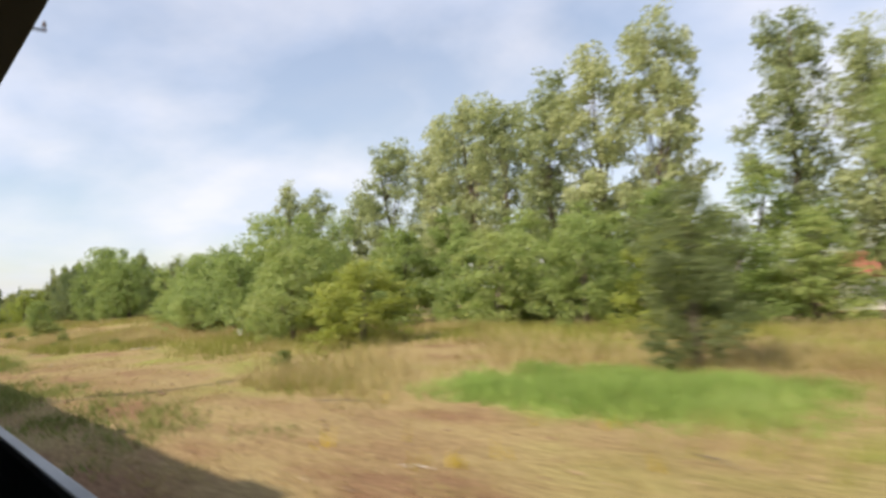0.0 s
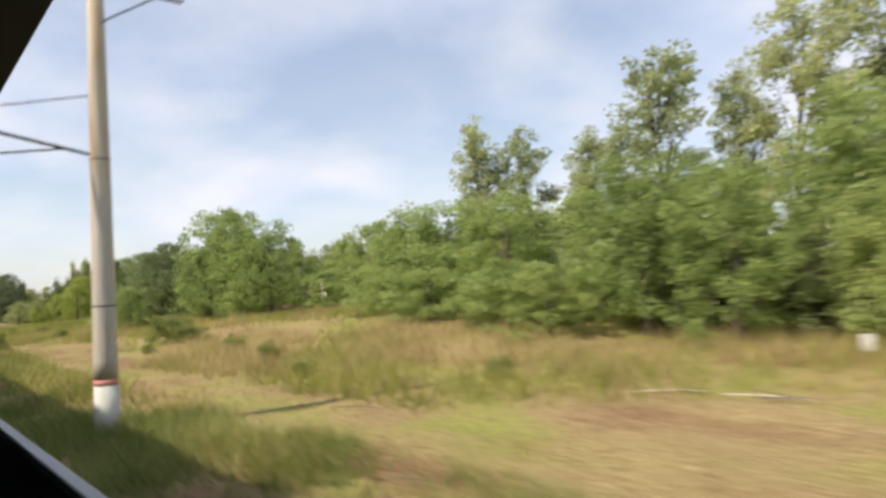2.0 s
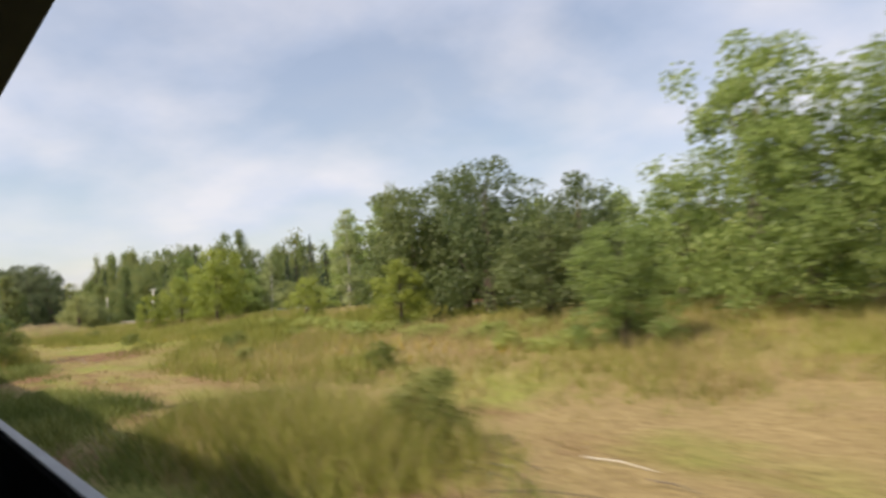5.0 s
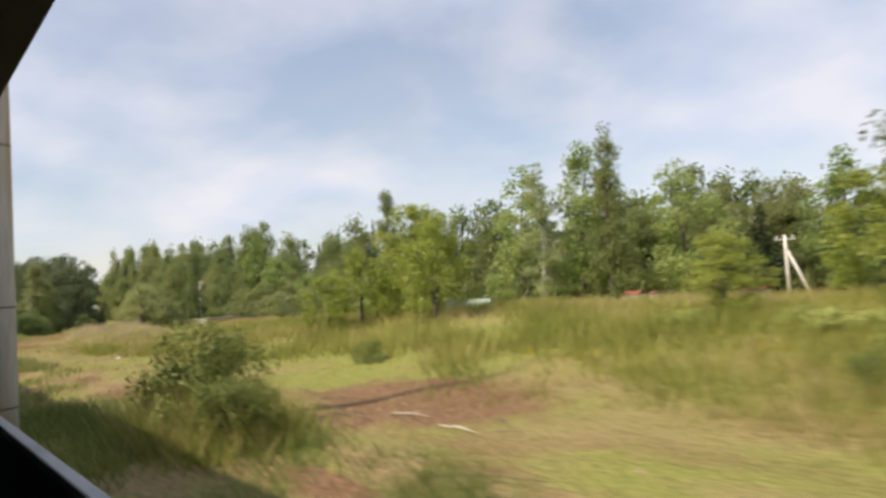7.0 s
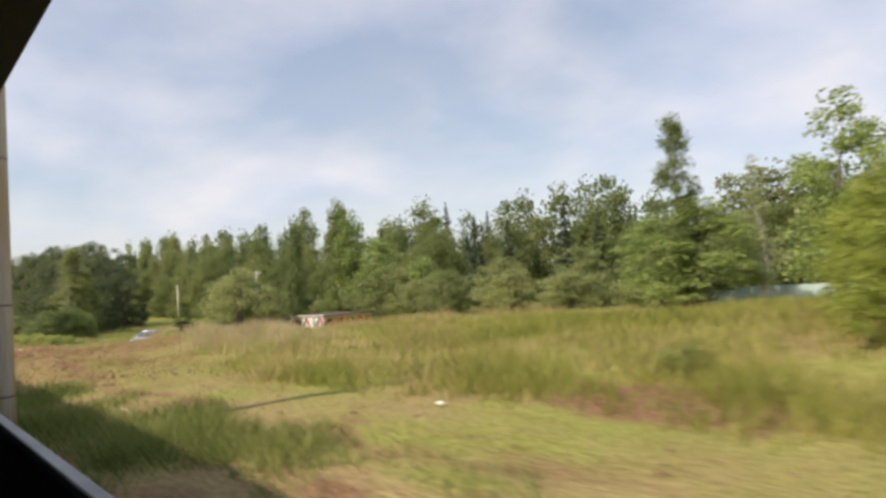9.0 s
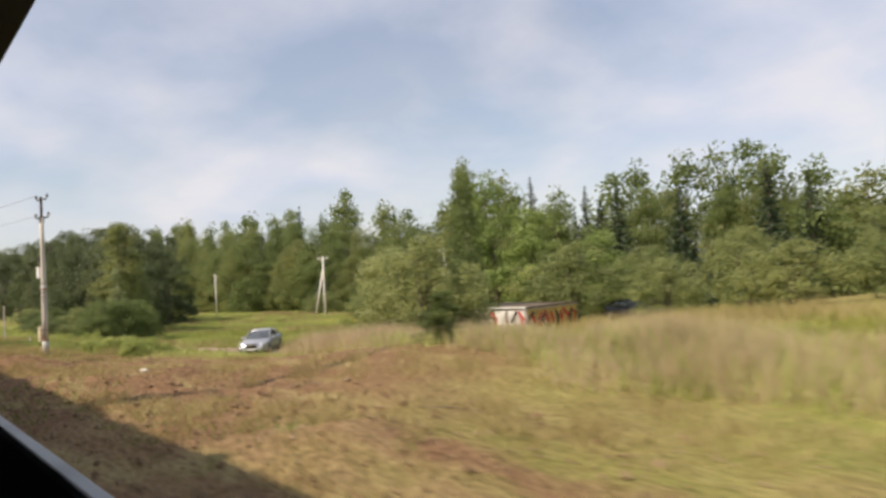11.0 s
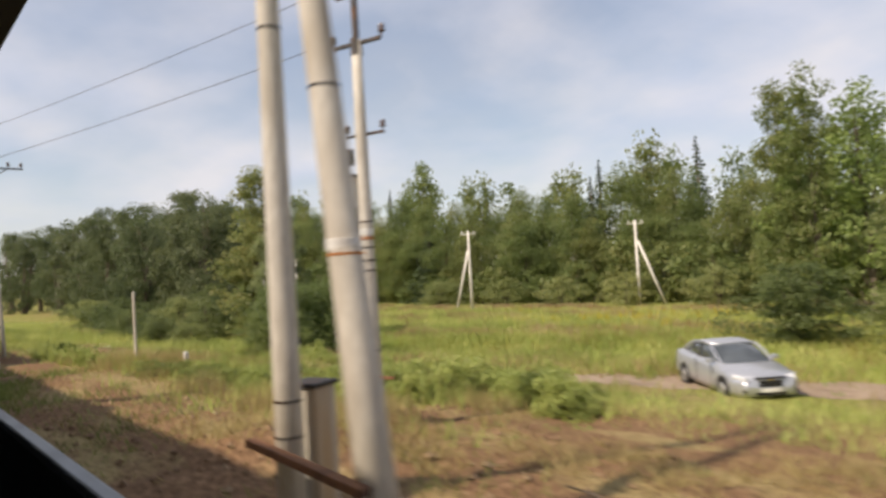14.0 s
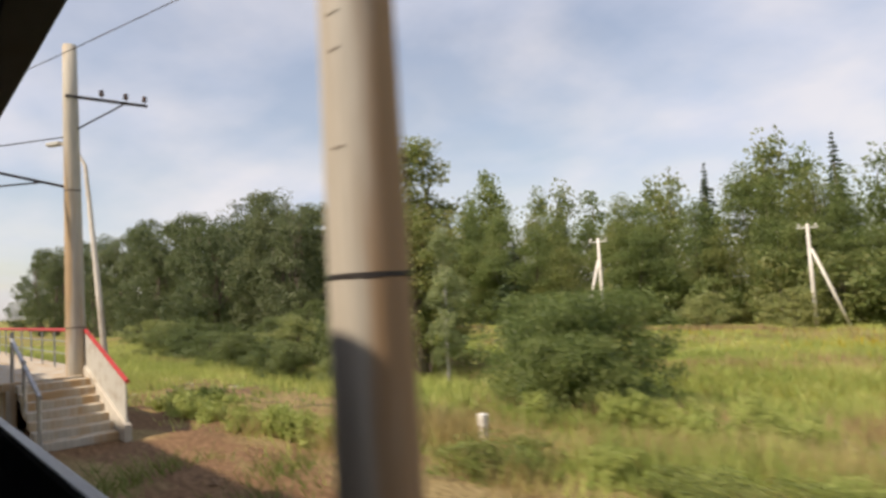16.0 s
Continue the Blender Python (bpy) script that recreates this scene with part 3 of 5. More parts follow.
    lib["lush"] = [plant("hogweed_clump", "broad-leaved bright green weed clump by the bushes", "weeds", "weed clumps", rng, 0.9, 1.0, 0.02, dome, 44, 20, 0.17, 0.24, HERB, BARK, stems=5, base=0.015, hollow=0.5, n_limbs=8, leaf_part="foliage", balls=9) for _ in range(2)]
    lib["round"] = [plant("willow_bush", "large rounded dense green willow bush in a meadow", "bush", "bushes beside the railway", rng, 3.6, 3.6, 0.05, dome, 280, 60, 0.14, 0.5, LEAF_BUSH, BARK, stems=7, base=0.14, hollow=0.5, n_limbs=26, leaf_part="foliage", balls=22)]
    lib["brush"] = [plant("brushwood_bush", "low mixed brushwood at the foot of a wood", "bush", "forest trees", rng, 5, 3.2, 0.1, dome, 60, 20, 0.42, 0.75, LEAF_FOREST, BARK, stems=4, base=0.1, hollow=0.45, n_limbs=6, leaf_part="foliage", balls=9) for _ in range(3)]
    lib["spruce"] = [spruce("spruce_tree", "dark pointed spruce standing above the wood", rng, 17, 2.6) for _ in range(2)]
    return lib


LIB = make_library()
USED = {k: 0 for k in LIB}
pick_rng = random.Random(4)


def place(kind, x, y, top, half):
    """Stands a plant of the library at (x, y): its top at that height, its crown that wide to each side."""
    ob, h, w = LIB[kind][USED[kind] % len(LIB[kind])]
    base = float(gz(x, y)) - 0.1
    k, s = (top - base) / h, half / w
    turn = pose(0, 0, 0, 0, 0, pick_rng.uniform(0, 360))
    m = Matrix.Translation((x, y, base)) @ turn @ Matrix.Diagonal((s, s, k, 1))
    if USED[kind] < len(LIB[kind]):
        ob.matrix_world = m
    else:
        copy_thing(ob, m @ Matrix.Diagonal((1 / ob.scale[0], 1 / ob.scale[1], 1 / ob.scale[2], 1)))
    USED[kind] += 1


# tall ragged poplars behind the first bushes
for x, y, top, half in ((-81, 44.5, 19.4, 3.2), (-77, 46.5, 17.6, 3.0), (-71, 49, 16.5, 3.2), (-64, 48.5, 21.6, 4.2), (-58, 50, 19, 3.0), (-53, 48, 21.4, 4.0),
                        (-47, 46, 22.4, 4.2), (-41.5, 45, 20.6, 4.0), (-36, 45, 21.8, 4.2), (-30.5, 45, 22.4, 4.0), (-25, 45, 23.5, 3.8), (-15.5, 45, 19.8, 3.4), (-11, 44, 17.5, 3.0),
                        (-2, 42, 18, 3.4), (7, 44, 19, 3.6), (-89, 52, 12, 3.0)):
    place("poplar", x, y, top, half)
for x, y, top, half in ((-55, 42, 10, 3.4), (-45, 41, 10.5, 3.4), (-66, 40, 9.5, 3.4), (-35, 40, 9, 3.4), (-13, 40, 6.5, 2.6), (-3, 36, 9, 3), (-77, 40, 9, 3.6), (-70, 36, 9, 3.4), (-86, 42, 9, 3.2), (-18, 36, 6.2, 3.4), (-11.5, 34, 5.6, 3.0), (-25, 37, 7.2, 3.4), (-6, 40, 7.0, 3.4), (-38, 36, 8.0, 3.4), (-46, 36.5, 8.4, 3.4), (-56, 36, 8.0, 3.6), (-97, 50, 8.4, 3.4), (-104, 52, 8.6, 3.6), (-14, 31, 4.8, 2.8), (-28, 38, 8.4, 3.5), (-22, 39, 9, 3.5), (-17, 41, 9.5, 3.5), (-33, 39, 8.5, 3.4), (-106, 42, 5.8, 3.2)):
    place("alder", x, y, top, half)
# bushes in front of them
for x, y, top, half in ((-96, 24.5, 11.0, 4.2), (-90.5, 24, 10.2, 3.6), (-85.5, 24.5, 8.8, 3.2), (-88, 23.5, 7.6, 3.2), (-93.5, 22.5, 7.4, 3.2), (-73, 29, 8.2, 3.8), (-67, 27, 8.0, 4.0), (-78, 30, 8.0, 3.4), (-50, 22, 7.2, 3.2), (-60, 25, 7.4, 3.6),
                        (-38.5, 20.5, 8.0, 3.4), (-33, 18, 6.0, 2.6), (-28.5, 30, 6.2, 4.0), (-22, 30, 6.2, 3.2), (-2.4, 15.5, 7.6, 2.0), (-97, 17, 4.4, 1.8), (-100.5, 27, 6.8, 3.4), (-43.5, 26, 8.8, 3.8), (-51, 25, 6.8, 4.0), (-46, 21, 6.0, 2.6), (-57, 21.5, 3.8, 2.8), (-64, 23, 3.8, 2.8), (-53, 20, 3.4, 2.4), (-70, 25, 4.2, 3.0), (-41.5, 21.5, 5.0, 2.6), (-87, 36, 5.2, 3.4), (-83.5, 33, 4.8, 3.2)):
    place("maple", x, y, top, half)
for x, y, top, half in ((-44.5, 23, 3.6, 2.6), (-41.5, 24, 4.0, 2.6), (-47.5, 24, 3.8, 2.8), (-38, 25, 4.2, 3.0), (-8.4, 16, 4.8, 1.9), (-109.5, 24, 9.0, 3.8), (-114, 26.5, 9.4, 4.0), (-106, 27.5, 8.0, 3.6), (-117.5, 25.5, 8.6, 4.4), (-104, 22, 6.0, 2.8), (-205.5, 30, 2.0, 3.0), (-246, 21.5, 1.8, 2.2), (-252, 20.5, 1.6, 2.2), (-258, 20, 1.4, 2.2), (-250, 22.5, 2.6, 2.4), (-243, 19.5, 0.9, 1.8), (-264, 20, 1.8, 2.4)):
    place("dark", x, y, top, half)
for x, y, top, half in ((-27.2, 18.6, 4.2, 3.2), (-31.5, 19.5, 4.0, 2.4), (-17, 30, 5.2, 2.6), (-125, 22, 4.0, 1.6), (-145.6, 21, 5.0, 1.8), (-143.4, 23.8, 7.4, 2.8), (-140.2, 22, 6.2, 2.6), (-144.4, 18.2, 3.6, 1.5), (-147.6, 26, 5.0, 1.8), (-121, 27, 6.0, 2.6), (-112, 20, 4.2, 1.6)):
    place("yellow", x, y, top, half)
for x, y, top, half in ((-221.9, 15.7, 2.25, 3.2), (-224.6, 17.6, 1.7, 2.4), (-221.2, 14.0, 1.2, 2.1)):
    place("round", x, y, top, half)
# young growth that closes the foot of the thicket
skirt_rng = random.Random(17)
x = -20.0
while x > -84:
    y = float(np.interp(x, (-84, -75, -60, -45, -38, -30, -20), (33.5, 30.5, 26.5, 25.0, 24.5, 30.5, 33.0))) + skirt_rng.uniform(-0.8, 1.6)
    place(skirt_rng.choice(("maple", "maple", "dark", "alder", "yellow")), x, y, float(gz(x, y)) + skirt_rng.uniform(2.4, 4.6), skirt_rng.uniform(1.9, 2.9))
    x -= skirt_rng.uniform(1.9, 3.2)
# thickets of weeds close to the track
for x, y, top, half in ((-127.9, 5.2, 2.1, 1.6), (-126.0, 5.0, 1.2, 0.9), (-129.6, 5.6, 1.2, 1.1), (-94.2, 6.9, 1.3, 0.8), 
                        (-208.6, 10.4, 0.1, 1.3), (-213.5, 7.6, 0.3, 1.2), (-217.5, 7.5, 0.25, 1.3), (-78.5, 14.2, 1.9, 1.5), (-80.5, 14.5, 1.5, 1.4), (-76.8, 14.8, 1.3, 1.2)):
    place("scrub", x, y, top, half)
# single weed clumps on the mown strip
for x, y, tall_by, half in ((-62, 12.5, 0.75, 0.6), (-56, 10.8, 0.5, 0.45), (-68, 13.6, 0.8, 0.7), (-74, 11.4, 0.5, 0.5), (-49, 13, 0.6, 0.5), (-88, 12.4, 0.7, 0.6), (-104, 13, 0.8, 0.7), (-112, 11.8, 0.6, 0.6), (-118, 14, 0.9, 0.8), (-134, 13.4, 0.7, 0.7), (-148, 14.5, 0.8, 0.8), (-24, 12.5, 0.6, 0.5)):
    place("scrub", x, y, float(gz(x, y)) + tall_by, half)
# leafy weeds in the rough grass by the crossing and along the foot of the bushes
weed_rng = random.Random(12)
for _ in range(26):
    x, y = weed_rng.uniform(-223, -212.5), weed_rng.uniform(8.0, 12.6)
    if math.hypot((x + 219) / 2.4, (y - 9.0) / 1.6) > 1 and math.hypot((x + 217) / 4.5, (y - 10.6) / 1.3) > 1 and math.hypot(x + 222, y - 16) > 3.4:
        place("herb", x, y, float(gz(x, y)) + weed_rng.uniform(0.4, 1.0), weed_rng.uniform(0.3, 0.6))
for _ in range(44):
    x, y = weed_rng.uniform(-223, -216.5) if weed_rng.random() < 0.3 else weed_rng.uniform(-211, -205), weed_rng.uniform(10.5, 16.0)
    if math.hypot(x + 222, y - 16) > 3.4 and not -4.0 < y - 18.2 - 0.33 * (x + 206) < 2.2:
        place("herb", x, y, float(gz(x, y)) + weed_rng.uniform(0.4, 0.95), weed_rng.uniform(0.4, 0.9))
for _ in range(12):
    x, y = weed_rng.gauss(-204.5, 0.9), weed_rng.gauss(12.2, 0.6)
    place("herb", x, y, float(gz(x, y)) + weed_rng.uniform(0.5, 0.9), weed_rng.uniform(0.5, 0.8))
for _ in range(16):
    x, y = weed_rng.uniform(-212.5, -206.5), weed_rng.uniform(8.0, 10.5)
    place("herb", x, y, float(gz(x, y)) + weed_rng.uniform(0.35, 0.75), weed_rng.uniform(0.4, 0.7))
for _ in range(10):
    x, y = weed_rng.uniform(-219.5, -214.5), weed_rng.uniform(12.0, 13.4)
    place("lush", x, y, float(gz(x, y)) + weed_rng.uniform(0.5, 0.85), weed_rng.uniform(0.35, 0.6))
for _ in range(34):
    x = weed_rng.uniform(-126, -98)
    y = 17.5 + 0.12 * (-98 - x) + weed_rng.gauss(0, 1.1)
    place("lush", x, y, float(gz(x, y)) + weed_rng.uniform(0.25, 0.55), weed_rng.uniform(0.5, 0.9))
for _ in range(16):
    x, y = weed_rng.uniform(-229.5, -221.5), weed_rng.uniform(6.0, 7.1)
    place("lush", x, y, float(gz(x, y)) + weed_rng.uniform(0.3, 0.55), weed_rng.uniform(0.35, 0.6))
# shrubs between the heap of branches and the willows
for x, y, top, half in ((-233, 14.2, 0.6, 1.5), (-236.5, 14.0, 0.9, 1.7), (-240, 14.6, 1.0, 1.8), (-244, 14.4, 1.2, 1.9), (-248.5, 15.0, 1.2, 2.0), (-253.5, 15.5, 1.4, 2.2), (-238, 17.5, 1.8, 2.0), (-243.5, 17.8, 1.9, 2.2), (-259, 16, 1.6, 2.4), (-266, 16.5, 2.0, 2.6)):
    place(weed_rng.choice(("dark", "sallow", "dark")), x, y, top, half)
# stands of taller trees in the middle distance
for x, y, top, half in ((-153.5, 44, 13.2, 3.6), (-147.5, 45, 14.2, 3.4), (-140, 47, 11.5, 3.4), (-156.6, 32, 6.4, 3.2), (-160, 33.5, 6.0, 2.6), (-206, 43.5, 12.4, 3.4), (-210.5, 45.5, 11.5, 2.8), (-201.5, 44, 8.6, 3.2), (-196, 46, 6.0, 3.4),
                        (-130, 52, 11, 3.4), (-122, 55, 11.5, 3.6)):
    place("alder", x, y, top, half)
for x, y, top, half in ((-154.4, 34, 8.4, 1.1), (-149, 41, 12.6, 2.0), (-230.6, 18.0, 6.4, 0.9)):
    place("birch", x, y, top, half)
for x, y, top, half in ((-196, 60, 10.4, 3.0), (-188.5, 62, 11.5, 3.2), (-186, 65, 10.5, 2.8), (-205, 63, 12, 3.0)):
    place("spruce", x, y, top, half)
for x, y, top, half in ((-180.4, 14.4, 2.3, 1.1), (-144.3, 44, 15.2, 2.4), (-157.6, 32, 11.0, 1.9), (-208.8, 43.2, 14.2, 3.0), (-211.6, 45.6, 14.0, 2.6), (-195.2, 29.9, 10.1, 1.8), (-233.6, 19.4, 10.2, 3.4), (-237.2, 21.5, 8.0, 2.8), (-241, 23, 6.5, 2.4)):
    place("aspen", x, y, top, half)
# sallow bushes at the edge of the field
for x, y, top, half in ((-184, 35, 3.0, 2.8), (-199, 26.5, 5.0, 2.8), (-191, 22.5, 4.8, 3.2), (-195, 24, 4.6, 2.9), (-192, 37, 4.4, 3.8), (-190.5, 24.8, 3.2, 2.2), (-199, 45, 4.8, 4.6), (-190, 44, 4.2, 3.6), (-180, 43, 3.6, 3.6), (-172, 41, 3.2, 3.2), (-164, 41, 3.4, 3.5), (-184, 46, 5.0, 3.2), (-176, 48, 5.2, 3.6), (-168, 48, 4.6, 3.6), (-240, 58, 1.2, 3.0), (-233.5, 61, 1.4, 3.4), (-222, 58, 1.6, 3.0), (-259, 57, 1.4, 3.6), (-250, 60, 1.2, 3.4), (-214, 58, 2.2, 3.4)):
    place("sallow", x, y, top, half)
# old willows before the platform
for x, y, top, half in ((-256, 25.5, 10.0, 4.0), (-262, 27, 12.6, 4.6), (-270, 24, 10.4, 4.2), (-272, 32, 13.6, 5.2), (-281, 27, 12.0, 4.8), (-287, 33, 15.6, 5.6), (-297, 27, 13.0, 5.2), (-304, 33, 16.4, 6.0), (-316, 28, 14.4, 5.6), (-326, 34, 17.2, 6.2),
                        (-338, 29, 15.4, 6.0), (-352, 33, 18.2, 6.6), (-366, 28, 16.4, 6.4), (-249, 26, 7.0, 3.2), (-243, 24.5, 4.4, 2.6), (-259, 31, 10.6, 4.2), (-267, 29, 11.6, 4.4), (-276, 28, 12.0, 4.6), (-292, 29.5, 13.6, 4.8), (-310, 30, 14.6, 5.2), (-252, 30, 8.4, 3.6), (-380, 33, 19.0, 7.0), (-400, 30, 19.0, 7.0)):
    place("willow", x, y, top, half)


def wood():
    """The wood behind the field: rows of mixed trees, lower at its edge, with spruces standing above."""
    rng = np.random.default_rng(5)
    # how high the wood stands along the line
    along = np.array([-470, -410, -375, -313, -300, -286, -272, -252, -243, -234, -222])
    crest = np.array([28.0, 27.5, 23.0, 22.0, 22.5, 20.5, 17.0, 16.6, 20.0, 16.0, 15.0])
    for y0, step, z0, lo, hi, part_of in ((70, 3.9, 14.0, -385, -112, 0.6), (78, 4.4, 17.4, -420, -100, 0.84), (90, 5.0, 21.5, -450, -95, 1.06)):
        x = hi
        while x > lo:
            x -= step * rng.uniform(0.7, 1.3)
            y = y0 + rng.uniform(-4, 4) + 14 * float(smooth01(-215, -200, x)) * float(smooth01(-150, -185, x)) * (y0 < 90)
            open_end = z0 * (0.86 + 0.1 * math.sin(x * 0.11) + rng.uniform(-0.1, 0.14)) * (0.74 + 0.1 * float(smooth01(-140, -200, x)))
            deep = float(np.interp(x, along, crest)) * part_of * (rng.uniform(0.88, 1.06) if y0 > 75 else rng.uniform(0.68, 1.12))
            k = float(smooth01(-216, -226, x))
            top = open_end * (1 - k) + deep * k
            if rng.uniform() < (0.06 if y0 < 75 else 0.16):
                place("spruce", x, y, top + rng.uniform(-1.6, 0.5), rng.uniform(3.6, 4.6))
            else:
                place("edge" if y0 < 85 else "forest", x, y, top, rng.uniform(3.4, 5.4))
    # the wood goes on down the line
    x = -395
    while x > -680:
        x -= rng.uniform(9, 15)
        place("forest", x, 74 + rng.uniform(-6, 10), rng.uniform(13, 17), rng.uniform(6.5, 8.5))
    # scrub along the foot of the wood
    x = -150
    while x > -330:
        x -= rng.uniform(3.5, 7)
        y = 66 + rng.uniform(-3, 2)
        place("brush", x, y, float(gz(x, y)) + rng.uniform(3.0, 8.0), rng.uniform(2.6, 4.4))

    x = -145
    while x > -330:
        x -= rng.uniform(4, 7)
        y = 82 + rng.uniform(-3, 3)
        place("brush", x, y, float(gz(x, y)) + rng.uniform(6, 10), rng.uniform(3.5, 5.0))


wood()


# ---- grass and weeds ----
def blades(rng, n, xr, yr, keep, height, width, lean=0.35, tuft=1, spread=0.12):
    """Grass blades in tufts over a stretch of the plan; keep(x, y) gives the chance and the height factor."""
    x, y = rng.uniform(*xr, n), yr[0] + (yr[1] - yr[0]) * rng.uniform(0, 1, n) ** 1.25
    k = keep(x, y)
    ok = rng.uniform(0, 1, n) < k
    x, y, k = x[ok], y[ok], k[ok]
    x, y, k = (np.repeat(q, tuft) for q in (x, y, k))
    x, y = x + rng.normal(0, spread, len(x)), y + rng.normal(0, spread, len(x))
    z = gz(x, y) - 0.03
    h = height * (0.45 + 0.55 * k) * rng.uniform(0.55, 1.25, len(x))
    a = rng.uniform(0, 2 * math.pi, len(x))
    b = rng.uniform(0, 2 * math.pi, len(x))
    w = width * rng.uniform(0.6, 1.4, len(x)) * (1 + y * 0.012)
    p = np.stack([x, y, z], 1)
    u = np.stack([np.cos(a), np.sin(a), 0 * a], 1) * w[:, None]
    tip = np.stack([np.cos(b) * lean * h, np.sin(b) * lean * h, h], 1)
    return np.stack([p - u, p + u, p + tip], 1).reshape(-1, 3)


def patches(x, y, scale, seed):
    """Soft patches between 0 and 1."""
    q = np.sin(x * scale + seed) * np.cos(y * scale * 1.7 + seed * 2.1) + np.sin(x * scale * 0.43 - y * scale * 0.9 + seed * 0.7) + 0.7 * np.sin(x * scale * 2.3 + y * scale * 2.9 + seed * 3.3)
    return np.clip(0.5 + 0.3 * q, 0, 1)


def grow():
    rng = np.random.default_rng(9)

    def not_road(x, y):
        off = y - 18.2 - 0.33 * (x + 206)
        return 1 - np.exp(-(off / np.where(off < 0, 3.4, 1.8)) ** 2) * (x < -196) * (x > -214)

    def field_edge(x, first):
        wave = first + 2.5 * np.sin(x * 0.13) + 1.2 * np.sin(x * 0.41)
        dug = 11.6 + 0.19 * np.clip(-171 - x, 0, 30) + 0.5 * np.sin(x * 0.7)
        k = smooth01(-163, -170, x) * smooth01(-208, -202, x)
        return wave * (1 - k) + dug * k

    def tall(x, y):
        edge = field_edge(x, 10.0)
        return smooth01(edge, edge + 3, y) * np.clip(1.5 * patches(x, y, 0.3, 1.0) - 0.2, 0.08, 1) * not_road(x, y) * (1 - 0.85 * np.exp(-(((x + 9) / 5.5) ** 4 + ((y - 12.5) / 3.0) ** 4))) * (1 - 0.3 * lush_zone(x))

    def lush_zone(x):
        return smooth01(-108, -116, x) * smooth01(-166, -158, x)

    def tall_green(x, y):
        edge = field_edge(x, 9.0)
        return smooth01(edge, edge + 3, y) * np.clip(1.5 * patches(x, y, 0.22, 3.0) - 0.25, 0, 1) * not_road(x, y)

    def low(x, y):
        bare = smooth01(-165, -178, x) * smooth01(-212, -200, x) * smooth01(13, 10, y)
        return (0.25 + 0.75 * patches(x, y, 0.8, 2.0)) * (1 - 0.5 * bare)

    def verge(x, y):
        k = patches(x, y, 0.55, 4.0) * smooth01(8.0, 5.0, y)
        gone = smooth01(-160, -172, x) * smooth01(-219, -211, x)
        return np.clip(1.6 * k - 0.45, 0, 1) * (1 - 0.9 * gone) * (1 - 0.6 * smooth01(-40, -30, x))

    def meadow(x, y):
        return smooth01(-186, -204, x) * (smooth01(7.5, 10, y) + smooth01(-204, -210, x) * smooth01(4.6, 6.5, y) * smooth01(10, 8, y) * 0.8) * (0.4 + 0.6 * patches(x, y, 0.3, 6.0)) * not_road(x, y) * worn(x, y) * (1 - smooth01(12.5, 10.5, y) * smooth01(-209, -204, x))

    def fresh(x, y):
        a = np.exp(-(((x + 9) / 4.2) ** 4 + ((y - 13) / 2.1) ** 4)) * np.clip(0.25 + 1.3 * patches(x, y, 0.9, 2.5), 0, 1)
        b = np.exp(-(((x + 222) / 20) ** 2 + ((y - 24) / 14) ** 2))
        c = np.exp(-(((x + 219.8) / 3.4) ** 2 + ((y - 12.6) / 1.3) ** 2))
        return np.clip(a + b * 0.7 + c, 0, 1) * not_road(x, y)

    def worn(x, y):
        return 1 - 0.95 * np.clip(np.exp(-(((x + 218.4) / 1.5) ** 4 + ((y - 8.2) / 1.1) ** 4)) + np.exp(-(((x + 231) / 9.5) ** 4 + ((y - 9.4) / 2.4) ** 4)) + np.exp(-(((x + 218.5) / 2.6) ** 4 + ((y - 10.6) / 1.0) ** 4)) + np.exp(-(((x + 216) / 5) ** 4 + ((y - 6.2) / 0.9) ** 4)), 0, 1)

    def mound(x, y):
        return np.exp(-(((x + 96.4) / 3.2) ** 4 + ((y - 5.7) / 1.6) ** 4)) + 0.22 * smooth01(-80, -74, x) * smooth01(-38, -44, x) * np.exp(-((y - 5.0 - 0.4 * np.sin(x * 0.8)) / 1.0) ** 4) * patches(x, y, 0.5, 7.0) + 0.3 * np.exp(-(((x + 79.5) / 3.8) ** 4 + ((y - 5.2) / 1.5) ** 4)) + 0.9 * np.exp(-(((x + 127.6) / 2.2) ** 4 + ((y - 5.2) / 1.3) ** 4))

    def bank(x, y):
        edge = field_edge(x, 10.0)
        k = smooth01(edge - 0.3, edge + 1.0, y) * smooth01(edge + 8, edge + 4, y) * smooth01(-166, -171, x) * smooth01(-200, -196.5, x)
        return k * np.clip(1.6 * patches(x, y, 0.4, 5.0) - 0.1, 0.15, 1) * not_road(x, y)

    def stalks(x, y):
        k = smooth01(-203, -207, x) * smooth01(-228, -220, x) * smooth01(5.8, 6.8, y) * smooth01(13, 9.5, y)
        return k * np.clip(1.8 * patches(x, y, 0.65, 9.0) - 0.3, 0, 1) * worn(x, y) * (1 - 0.75 * np.exp(-((x + 208.5) / 4) ** 4))

    def fringe(x, y):
        return np.exp(-((y - 54 - 1.5 * np.sin(x * 0.2)) / 3) ** 4) * np.clip(1.6 * patches(x, y, 0.5, 3.0) - 0.2, 0, 1)

    def tufts(x, y):
        k = smooth01(-163, -168, x) * smooth01(-210, -205, x) * smooth01(3.6, 4.6, y) * smooth01(15, 12, y)
        return k * np.clip(2.2 * patches(x, y, 1.1, 14.0) - 0.9, 0, 1)

    def green_bank(x, y):
        return bank(x, y) * (0.3 + 0.7 * smooth01(-191, -184, x))

